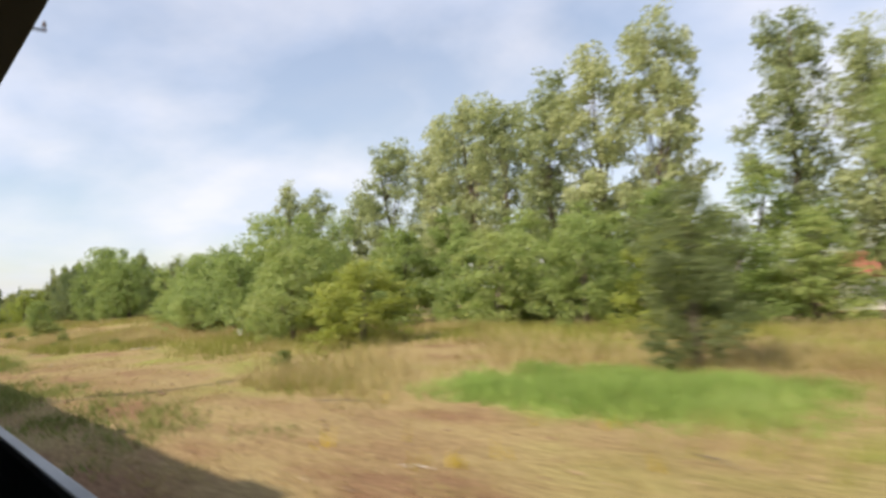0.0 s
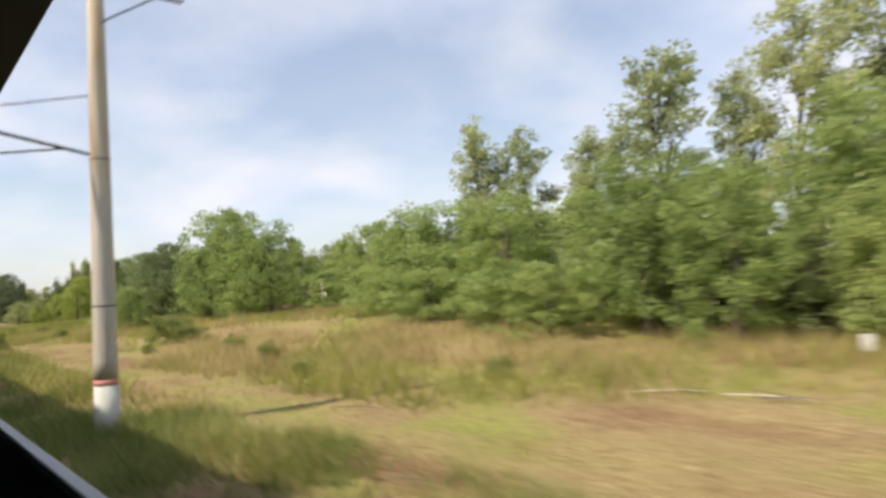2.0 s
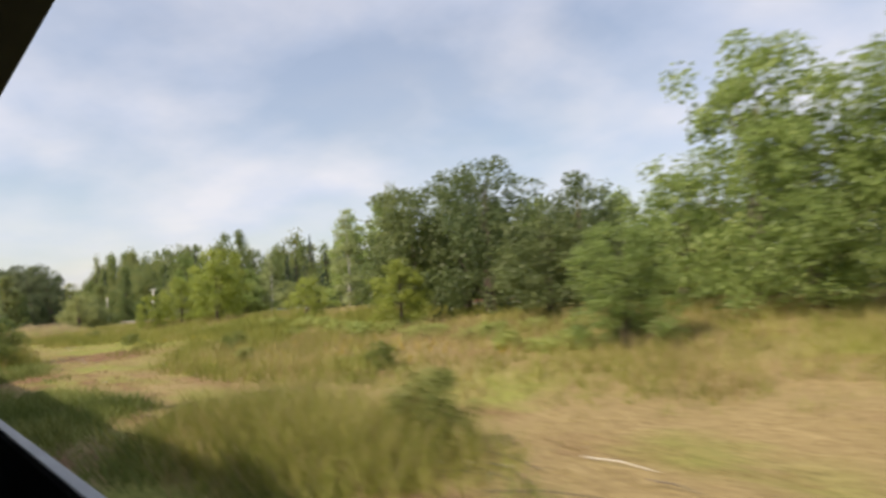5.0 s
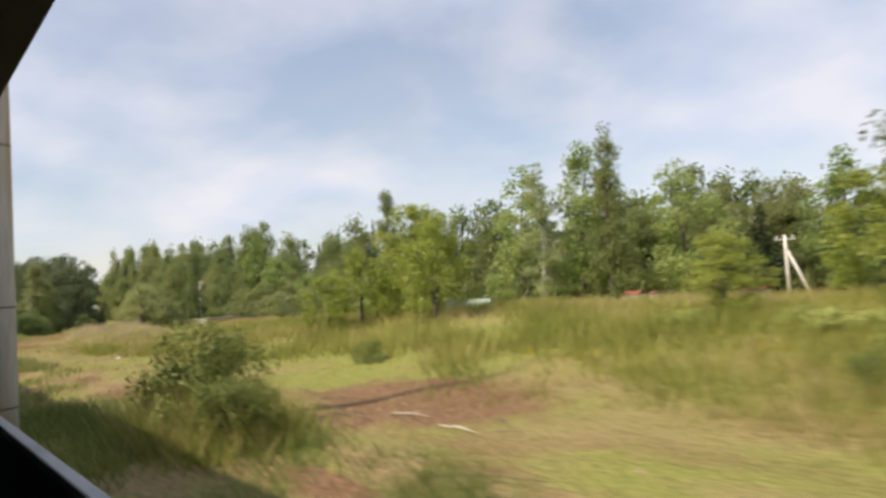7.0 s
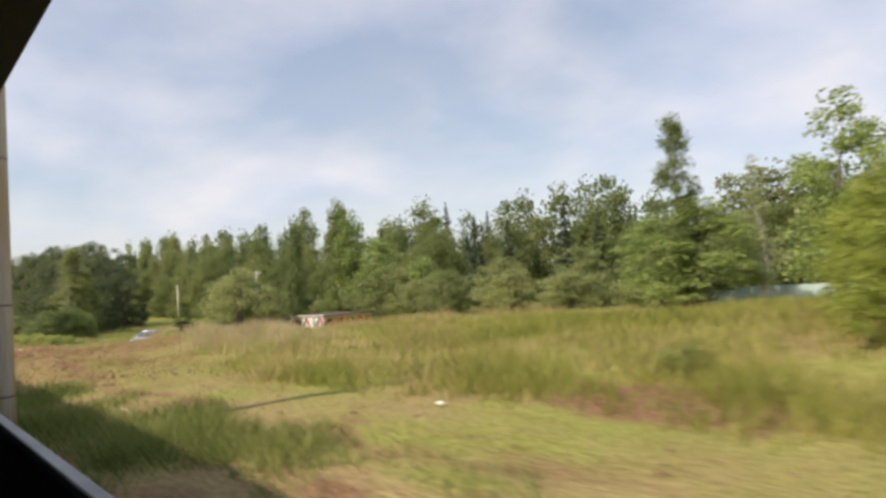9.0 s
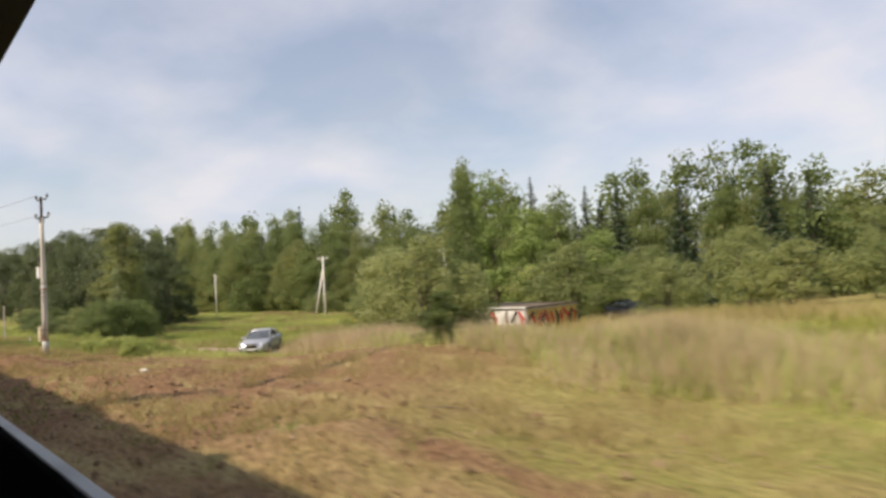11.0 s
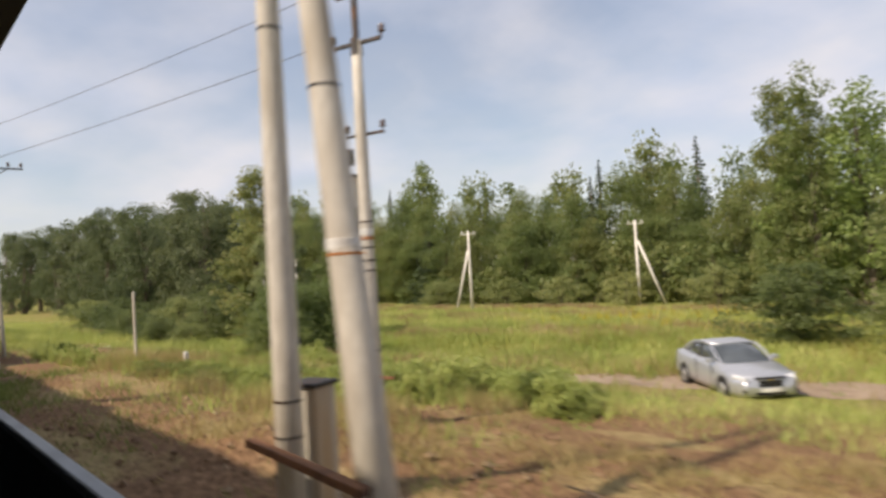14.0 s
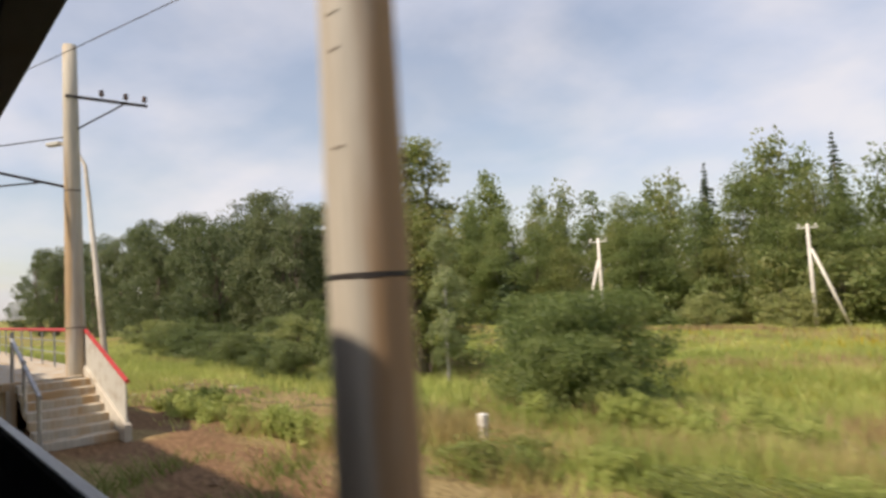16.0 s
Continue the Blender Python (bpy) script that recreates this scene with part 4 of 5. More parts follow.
    def rank(x, y):
        k = smooth01(-202, -208, x) * smooth01(6.2, 7.6, y) * (0.55 + 0.45 * smooth01(18, 12, y)) * smooth01(52, 44, y)
        return k * np.clip(2.2 * patches(x, y, 0.75, 12.0) - 0.75 + 0.3 * smooth01(13, 17, y) - 0.25 * smooth01(13, 11, y) + 0.9 * np.exp(-(((x + 208) / 3.5) ** 4 + ((y - 11.4) / 1.5) ** 4)), 0, 1) * not_road(x, y) * worn(x, y)

    def gold(x, y):
        a = 1.1 * np.exp(-(((x + 219) / 8) ** 2 + ((y - 38) / 4) ** 2)) + 0.45 * np.exp(-(((x + 228) / 22) ** 2 + ((y - 48) / 3.5) ** 2)) + np.exp(-(((x + 5) / 6) ** 2 + ((y - 9) / 2.0) ** 2)) * 0.2
        b = np.exp(-(((x + 112) / 12) ** 2 + ((y - 15) / 2.5) ** 2)) * 0.3 + np.exp(-(((x + 210) / 14) ** 2 + ((y - 46) / 4) ** 2)) * 0.5
        return np.clip((a + b) * patches(x, y, 0.6, 8.0) * 1.3, 0, 1)

    def lay(name, v, mat, label, cat):
        tagged(link_mesh(name, faces_mesh(name, v, 3), mat), label, cat, kind="stuff")

    def green_field(x, y):
        edge = field_edge(x, 10.0)
        return lush_zone(x) * smooth01(edge, edge + 2.5, y) * np.clip(1.7 * patches(x, y, 0.35, 11.0) - 0.25, 0.1, 1) * (1 - np.exp(-(((x + 127) / 3.6) ** 4 + ((y - 10) / 2.4) ** 4)))

    lay("field_weeds", blades(rng, 13000, (-168, -106), (9.5, 26), green_field, 0.7, 0.018, 0.45, tuft=6, spread=0.22), GRASS, "yellow-green weeds and grass over the field", "weeds")
    lay("tall_dry_grass", blades(rng, 46000, (-215, 12), (9, 32), tall, 0.72, 0.012, 0.45, tuft=5, spread=0.2), STRAW, "tall dry straw-coloured grass in seed", "grass")
    lay("tall_green_grass", blades(rng, 40000, (-225, 12), (9, 34), tall_green, 0.6, 0.016, 0.5, tuft=5, spread=0.2), GRASS, "tall rough yellow-green grass", "grass")
    lay("mown_stubble", blades(rng, 42000, (-222, 10), (3, 13), low, 0.13, 0.012, 0.9, tuft=4, spread=0.1), STRAW, "short mown straw stubble beside the track", "grass")
    lay("verge_weeds", blades(rng, 60000, (-222, 10), (2.4, 9), verge, 0.5, 0.014, 0.7, tuft=6, spread=0.2), WEED, "green weeds along the edge of the track", "weeds")
    lay("meadow_grass", blades(rng, 46000, (-300, -186), (4.6, 66), meadow, 0.5, 0.018, 0.5, tuft=5, spread=0.25), MEADOW, "green and yellow meadow grass", "grass")
    lay("rank_weeds", blades(rng, 38000, (-262, -200), (6, 50), rank, 0.75, 0.022, 0.35, tuft=6, spread=0.2), RANK, "rank green weeds standing in the meadow", "weeds")
    lay("fresh_grass", blades(rng, 60000, (-262, 2), (8, 46), fresh, 0.45, 0.02, tuft=5), FRESH, "patch of fresh bright green grass", "grass")
    lay("fresh_grass", blades(rng, 14000, (-16, 0), (8.5, 17), fresh, 0.5, 0.02, tuft=5), FRESH, "patch of fresh bright green grass", "grass")
    lay("weed_mound", blades(rng, 24000, (-131, -38), (3.6, 8), mound, 1.1, 0.016, 0.55, tuft=7, spread=0.25), GRASS, "mound of soft olive-green weeds beside the track", "weeds")
    lay("dry_mound_grass", blades(rng, 9000, (-131, -38), (3.6, 8), mound, 1.15, 0.013, 0.65, tuft=6, spread=0.3), STRAW, "dry grass among the weeds beside the track", "grass")
    lay("tall_bank_grass", blades(rng, 15000, (-201, -165), (10, 26), bank, 1.2, 0.015, 0.35, tuft=7, spread=0.2), PLUME, "tall straw-coloured grass along the edge of the field", "grass")
    lay("tall_bank_weeds", blades(rng, 16000, (-201, -165), (10, 26), green_bank, 0.95, 0.018, 0.4, tuft=5, spread=0.2), MEADOW, "tall yellow-green weeds along the edge of the field", "weeds")
    lay("dry_stalks", blades(rng, 22000, (-229, -203), (5.5, 13), stalks, 0.85, 0.012, 0.4, tuft=5, spread=0.2), STRAW, "pale dry stalks among the weeds", "grass")
    lay("brown_stalks", blades(rng, 9000, (-275, -203), (49, 60), fringe, 0.65, 0.03, 0.35, tuft=4, spread=0.3), STALK, "withered brown stalks along the foot of the wood", "weeds")
    def seeded(x, y):
        return smooth01(-203, -209, x) * np.clip(2.4 * patches(x, y, 0.42, 21.0) - 1.0, 0, 1) * not_road(x, y) * worn(x, y)

    lay("seeded_stalks", blades(rng, 16000, (-262, -203), (13, 52), seeded, 0.65, 0.022, 0.35, tuft=4, spread=0.25), STALK, "brown seeded stalks scattered over the meadow", "weeds")
    lay("straw_tufts", blades(rng, 14000, (-210, -163), (3.6, 15), tufts, 0.3, 0.011, 0.9, tuft=6, spread=0.16), STRAW, "dry straw tufts on the dug soil", "grass")
    lay("goldenrod", blades(rng, 40000, (-262, 4), (6, 60), gold, 0.75, 0.03, 0.3, tuft=3), GOLD, "yellow goldenrod in flower", "flowers")


grow()


# ---- the train that carries the camera: only its open window side, roof and far wall ----
def train():
    ob = thing("train_carriage", "long dark railway carriage with an open window side", "train")
    x0, x1 = 14.0, -250.0
    mid, ln = (x0 + x1) / 2, x0 - x1
    part("side_wall", box((ln, 0.06, 1.1), (mid, 0.47, 1.61), 0.01), CAR_SIDE, ob)
    part("window_sill", box((ln, 0.05, 0.035), (mid, 0.455, 2.178), 0.008), SILL, ob, "worn aluminium window sill")
    part("far_wall", box((ln, 0.08, 3.1), (mid, -2.5, 2.6)), CAR_SIDE, ob)
    part("carriage_floor", box((ln, 2.9, 0.1), (mid, -1.02, 1.1)), CAR_SIDE, ob)
    bm = bmesh.new()
    prof = [(0.26, 4.16), (-0.1, 4.42), (-1.05, 4.52), (-2.0, 4.42), (-2.54, 4.12)]
    low = [(y, z - 0.09) for y, z in prof]
    ring = prof + low[::-1]
    a = [bm.verts.new((x0, y, z)) for y, z in ring]
    c = [bm.verts.new((x1, y, z)) for y, z in ring]
    for i in range(len(ring)):
        j = (i + 1) % len(ring)
        bm.faces.new((a[i], a[j], c[j], c[i]))
    bm.faces.new(a[::-1])
    bm.faces.new(c)
    bmesh.ops.recalc_face_normals(bm, faces=bm.faces)
    part("roof", bm, CAR_SIDE, ob)
    part("window_lintel", box((ln, 0.1, 0.2), (mid, 0.28, 4.0), 0.0, box((ln, 0.18, 0.13), (mid, 0.41, 3.865), 0.01)), CAR_SIDE, ob)
    x = 8.0
    rng = random.Random(3)
    while x > -245:
        w = rng.uniform(0.5, 1.6)
        if abs(x + 129) < 4:
            x -= 4.0
        part("roof_vent", box((w, 0.5, 0.3), (x, rng.uniform(-0.35, -0.1), 4.55), 0.04), CAR_SIDE, ob)
        x -= rng.uniform(2.5, 9.0)


CAR_SIDE = surface("carriage_paint", (0.03, 0.035, 0.04), (0.05, 0.055, 0.06), 3, 0.6, 0.1, 0.1, (0.04, 0.035, 0.03))
SILL = surface("worn_aluminium", (0.2, 0.2, 0.2), (0.32, 0.32, 0.32), 6, 0.4, 0.8, 0.1, (0.12, 0.12, 0.12))
train()


# ---- poles ----
def insulator(bm, x, y, z, s=1.0):
    """A pin insulator: a stem with two sheds."""
    tube([(x, y, z), (x, y, z + 0.1 * s)], 0.012 * s, 6, bm)
    tube([(x, y, z + 0.08 * s), (x, y, z + 0.1 * s), (x, y, z + 0.14 * s), (x, y, z + 0.15 * s), (x, y, z + 0.17 * s), (x, y, z + 0.22 * s), (x, y, z + 0.25 * s)],
         [0.04 * s, 0.075 * s, 0.06 * s, 0.04 * s, 0.065 * s, 0.055 * s, 0.02 * s], 8, bm)


def hoop(r, z, bm=None):
    return tube([(0, 0, z - 0.014), (0, 0, z + 0.014)], r, 16, bm)


PINK = surface("faded_red_paint", (0.55, 0.2, 0.17), (0.62, 0.28, 0.24), 5, 0.7, 0, 0.2, (0.5, 0.32, 0.26))


def mast(height=12.6, band=2.82, arm=11.55, foot=False, reach=2.6, rusted=False):
    """Round concrete mast of the overhead line with hoops, a bracket for feeders and a cantilever over the track."""
    look_of = "round concrete overhead-line mast with ochre rust runs down one side" if rusted else "round weathered concrete overhead-line mast with steel hoops"
    ob = thing("overhead_line_mast", look_of, "mast", "masts along the track")
    ks = (1.2 if foot else -0.3, 1.6, 2, 4, 6, 8, height)
    part("pole", tube([(0, 0, z) for z in ks], [0.25 - 0.0085 * max(z, 0) for z in ks], 20), RUSTED if rusted else CONCRETE, ob, smooth=True)
    if foot:
        part("foot", tube([(0, 0, -0.3), (0, 0, 1.08)], [0.256, 0.243], 20), WHITEWASH, ob, "whitewashed foot", smooth=True)
        part("painted_ring", tube([(0, 0, 1.08), (0, 0, 1.2)], [0.244, 0.242], 20), PINK, ob, "faded red painted ring", smooth=True)
    for z in (band, 5.9) if foot else (band, 0.95, 5.9):
        part("hoop", hoop(0.255 - 0.0085 * z, z), IRON, ob, "dark steel hoop")
    part("cross_arm", box((0.07, reach, 0.07), (0.16, reach / 2 - 0.15, arm), 0.006), IRON, ob)
    part("brace", tube([(0.14, 0.1, arm - 0.85), (0.16, 1.25, arm - 0.03)], 0.022, 6), IRON, ob)
    for y in (reach * 0.35, reach * 0.65, reach - 0.22):
        bm = bmesh.new()
        insulator(bm, 0.16, y, arm + 0.03, 1.0)
        part("insulator", bm, GLAZE, ob, "brown porcelain insulator", smooth=True)
    cant = bmesh.new()
    tube([(0, -0.15, 6.0), (0, -2.9, 6.5)], 0.035, 8, cant)
    tube([(0, -0.15, 7.3), (0, -2.9, 6.55)], 0.016, 6, cant)
    tube([(0, -0.6, 6.1), (0, -2.6, 5.75)], 0.022, 6, cant)
    part("cantilever", cant, IRON, ob)
    for z in (3.5, 4.03, 4.23) if rusted else ():
        r = 0.249 - 0.0085 * z
        part("slot", box((0.05, 0.012, 0.014), (0.33 * r, -0.94 * r, z), 0.003, turn=pose(0, 0, 0, 0, 0, 19)), BARK, ob, "dark slot in the concrete")
    return ob


first = mast()
first.matrix_world = pose(-23.1, 1.92, 0)
for x, y in ((-79.87, 2.0), (-105, 2.0), (-129.05, 1.83), (-156.3, 2.0), (-182.85, 1.88)):
    copy_thing(first, pose(x, y, 0, 0, 0, 0))


mast(rusted=True).matrix_world = pose(-212.6, 2.03, 0)
mast(9.75, 2.4, 8.35, reach=2.0).matrix_world = pose(-228.4, 3.75, 0)
mast(11.4, 2.75, 9.8, True, 2.0).matrix_world = pose(-51.7, 3.76, 0)


def utility_pole(height=8.6, boxes=False):
    """Slim tapered concrete pole with two cross-arms on a steel head, banded, whitewashed at the foot."""
    ob = thing("utility_pole", "slim pale concrete utility pole with steel cross-arms and insulators", "utility pole")
    ks = (0.75, 2, 4, 6, height - 1.15)
    part("pole", tube([(0, 0, z) for z in ks], [0.155 - 0.0075 * z for z in ks], 14), PALE, ob, smooth=True)
    part("foot", tube([(0, 0, -0.3), (0, 0, 0.45), (0, 0, 0.76)], [0.17, 0.165, 0.157], 14), WHITEWASH, ob, "whitewashed foot with a green tinge", smooth=True)
    head = bmesh.new()
    box((0.1, 0.1, 1.15), (0, 0, height - 0.62), 0.008, head)
    box((0.16, 0.2, 0.34), (0, 0, height - 1.3), 0.01, head)
    part("head", head, IRON, ob)
    for z, w in ((height - 0.2, 0.46), (height - 1.2, 0.55)):
        part("cross_arm", box((2 * w, 0.07, 0.07), (0, 0.04, z), 0.006), IRON, ob)
        for s in (-1, 1):
            bm = bmesh.new()
            tube([(s * (w - 0.03), 0.04, z), (s * (w + 0.03), 0.04, z + 0.1)], 0.014, 6, bm)
            insulator(bm, s * (w + 0.03), 0.04, z + 0.02, 1.0)
            part("insulator", bm, GLAZE, ob, "brown porcelain insulator", smooth=True)
    for z in ((3.85, 3.35, 3.1, 2.9, 1.35, 0.72) if boxes else (5.2, 3.0, 2.8)):
        part("hoop", hoop(0.163 - 0.0075 * z, z), IRON, ob)
    if boxes:
        part("cross_arm", box((0.9, 0.06, 0.05), (0, 0.14, 5.6), 0.005), IRON, ob)
        for s in (-1, 1):
            bm = bmesh.new()
            insulator(bm, s * 0.42, 0.14, 5.61, 0.9)
            part("insulator", bm, GLAZE, ob, smooth=True)
        part("fuse_switch", box((0.12, 0.14, 0.32), (-0.26, -0.05, 5.15), 0.02), IRON, ob)
        b = part("upper_box", box((0.24, 0.22, 0.62), (-0.28, -0.03, 4.45), 0.015), BOXWHITE, ob, "white steel switch box")
        part("box_lid", box((0.28, 0.26, 0.05), (-0.28, -0.03, 4.78), 0.01), IRON, b)
        b = part("meter_box", box((0.26, 0.2, 0.75), (-0.3, -0.05, 1.12), 0.015), CREAM, ob, "cream steel meter box")
        part("box_lid", box((0.29, 0.23, 0.04), (-0.3, -0.05, 1.51), 0.01), CREAM, b)
        part("bracket", box((0.7, 0.06, 0.05), (0.18, -0.14, 0.85), 0.005), RUST, ob)
        part("rust_band", tube([(0, 0, 3.5), (0, 0, 3.56)], [0.134, 0.1335], 14), ORANGE, ob, "orange rusty band")
        part("number_plate", tube([(0, 0, 3.6), (0, 0, 3.72)], [0.1335, 0.1325], 14), BOXWHITE, ob, "blank white painted band")
        part("door_seam", box((0.2, 0.006, 0.6), (-0.3, -0.152, 1.12), 0.002), CREAM, b, "cream box door")
        part("cable_pipe", tube([(-0.2, 0.02, 1.5), (-0.17, 0.02, 3.0), (-0.16, 0.0, 4.2)], 0.025, 6), IRON, ob)
    return ob


pole = utility_pole(8.6, True)
pole.matrix_world = pose(-204.84, 7.43, -0.1, 0, 0, 20)


def strut_pair():
    """Anchor mast: an upright and a leaning strut, tied near the ground by a rusty beam."""
    ob = thing("anchor_mast", "paired concrete anchor mast with a leaning strut and rusty tie beam", "mast")
    ks = (-0.3, 2, 4, 6, 9.8)
    part("pole", tube([(0, 0, z) for z in ks], [0.164 - 0.0056 * max(z, 0) for z in ks], 18), PALE, ob, smooth=True)
    st = [(2.01 - 0.165 * z, -0.18 + 0.02 * z, z) for z in ks]
    part("strut", tube(st, [0.192 - 0.0074 * max(z, 0) for z in ks], 18), PALE, ob, smooth=True)
    for z in (0.95, 1.35, 5.6):
        part("hoop", hoop(0.17 - 0.0056 * z, z), IRON, ob)
    for z in (2.92, 4.6):
        bm = hoop(0.198 - 0.0074 * z, z)
        bmesh.ops.translate(bm, verts=bm.verts, vec=(2.01 - 0.165 * z, -0.18 + 0.02 * z, 0))
        part("strut_hoop", bm, ORANGE if z < 4 else IRON, ob, "orange rusty band" if z < 4 else "")
    bm = tube([(0, 0, 2.96), (0, 0, 3.07)], 0.176, 18)
    bmesh.ops.translate(bm, verts=bm.verts, vec=(2.01 - 0.165 * 3.015, -0.18 + 0.02 * 3.015, 0))
    part("painted_band", bm, BOXWHITE, ob, "white painted band")
    part("tie_beam", box((2.6, 0.12, 0.09), (0.8, -0.34, 0.86), 0.01, turn=pose(0, 0, 0, 0, 0, -4)), RUST, ob, "rusty steel tie beam")
    return ob


strut_pair().matrix_world = pose(-201.16, 3.6, 0)

cab = thing("relay_cabinet", "grey concrete relay cabinet with a flat lid", "cabinet")
part("body", box((0.42, 0.38, 1.55), (0, 0, 0.7), 0.02), CONCRETE, cab)
part("lid", box((0.5, 0.45, 0.05), (0, 0, 1.5), 0.01), IRON, cab)
cab.matrix_world = pose(-201.4, 4.05, float(gz(-201.4, 4.05)) - 0.1, 0, 0, 20)

post = thing("fence_post", "slim grey concrete post standing in the grass", "post")
part("shaft", tube([(0, 0, -0.2), (0, 0, 2.75)], [0.06, 0.05], 4), PALE, post)
part("cap", tube([(0, 0, 2.74), (0, 0, 2.8)], [0.07, 0.03], 4), PALE, post)
post.matrix_world = pose(-220.8, 7.8, float(gz(-220.8, 7.8)))

mark = thing("marker_post", "short white-topped concrete marker post", "marker post")
part("shaft", box((0.13, 0.13, 0.5), (0, 0, 0.15), 0.012), PALE, mark)
part("cap", box((0.16, 0.16, 0.24), (0, 0, 0.5), 0.02), BOXWHITE, mark, "white painted cap")
mark.matrix_world = pose(-219.25, 9.1, float(gz(-219.25, 9.1)))


sign = thing("kilometre_sign", "small white sign on a short post by the bushes", "sign")
part("shaft", box((0.07, 0.07, 0.5), (0, 0, 0.2), 0.008), PALE, sign)
part("plate", box((0.34, 0.04, 0.42), (0, -0.04, 0.5), 0.01), BOXWHITE, sign, "white painted plate")
sign.matrix_world = pose(-41.9, 18.85, float(gz(-41.9, 18.85)) - 0.1, 0, 0, 45)


block = thing("concrete_block", "broken pale concrete block lying in the grass", "block")
part("body", box((0.7, 0.3, 0.2), (0, 0, 0.06), 0.03, turn=pose(0, 0, 0, 4, -5, 0)), PALE, block)
block.matrix_world = pose(-216.4, 9.75, float(gz(-216.4, 9.75)), 0, 0, -30)


def a_pole(name, side, height=8.6):
    """Far line pole with one leaning strut and a short cross-arm."""
    ob = thing(name, "white concrete line pole with a leaning strut", "utility pole", "line poles by the wood")
    part("pole", tube([(0, 0, -0.4), (0, 0, 4), (0, 0, height)], [0.19, 0.16, 0.12], 8), LINEPOLE, ob, smooth=True)
    part("strut", tube([(side[0], side[1], -0.4), (side[0] * 0.06, side[1] * 0.06, height * 0.76)], [0.16, 0.12], 8), LINEPOLE, ob, smooth=True)
    part("cross_arm", box((1.7, 0.09, 0.09), (0, 0, height - 0.35), 0.01, turn=pose(0, 0, 0, 0, 0, 35)), BOXWHITE, ob)
    for s in (-0.65, 0, 0.65):
        bm = bmesh.new()
        insulator(bm, s * 0.82, s * 0.57, height - 0.32, 1.3)
        part("insulator", bm, BOXWHITE, ob)
    return ob


a_pole("line_pole", (-1.9, -0.6)).matrix_world = pose(-245.4, 49.6, float(gz(-245.4, 49.6)))
a_pole("line_pole", (2.3, 1.5), 9.05).matrix_world = pose(-231.6, 60.5, float(gz(-231.6, 60.5)))
for x, y, h in ((-281.7, 48.8, 7.6),):
    slim = thing("slim_pole", "slim white concrete line pole by the wood", "utility pole", "line poles by the wood")
    part("pole", tube([(0, 0, -0.3), (0, 0, h)], [0.15, 0.1], 8), LINEPOLE, slim, smooth=True)
    part("cross_arm", box((1.2, 0.08, 0.08), (0, 0, h - 0.3), 0.01, turn=pose(0, 0, 0, 0, 0, 35)), LINEPOLE, slim)
    slim.matrix_world = pose(x, y, float(gz(x, y)))
a_pole("line_pole", (1.6, 1.2), 5.6).matrix_world = pose(-137.5, 60, float(gz(-137.5, 60)))


def wires():
    """Slack wires between the utility pole and the next poles down the line."""
    runs = (((-205.29, 7.28, 8.53), (-243.0, -4.6, 8.3)), ((-205.39, 7.23, 7.43), (-243.0, -4.6, 7.5)))
    for a, c in runs:
        a, c = Vector(a), Vector(c)
        pts = []
        for i in range(13):
            k = i / 12
            p = a.lerp(c, k)
            p.z -= 0.55 * 4 * k * (1 - k)
            pts.append(p)
        ob = part("overhead_wire", tube(pts, 0.008, 6), IRON)
        tagged(ob, "slack dark overhead wire between poles", "wire", "overhead wires")


wires()


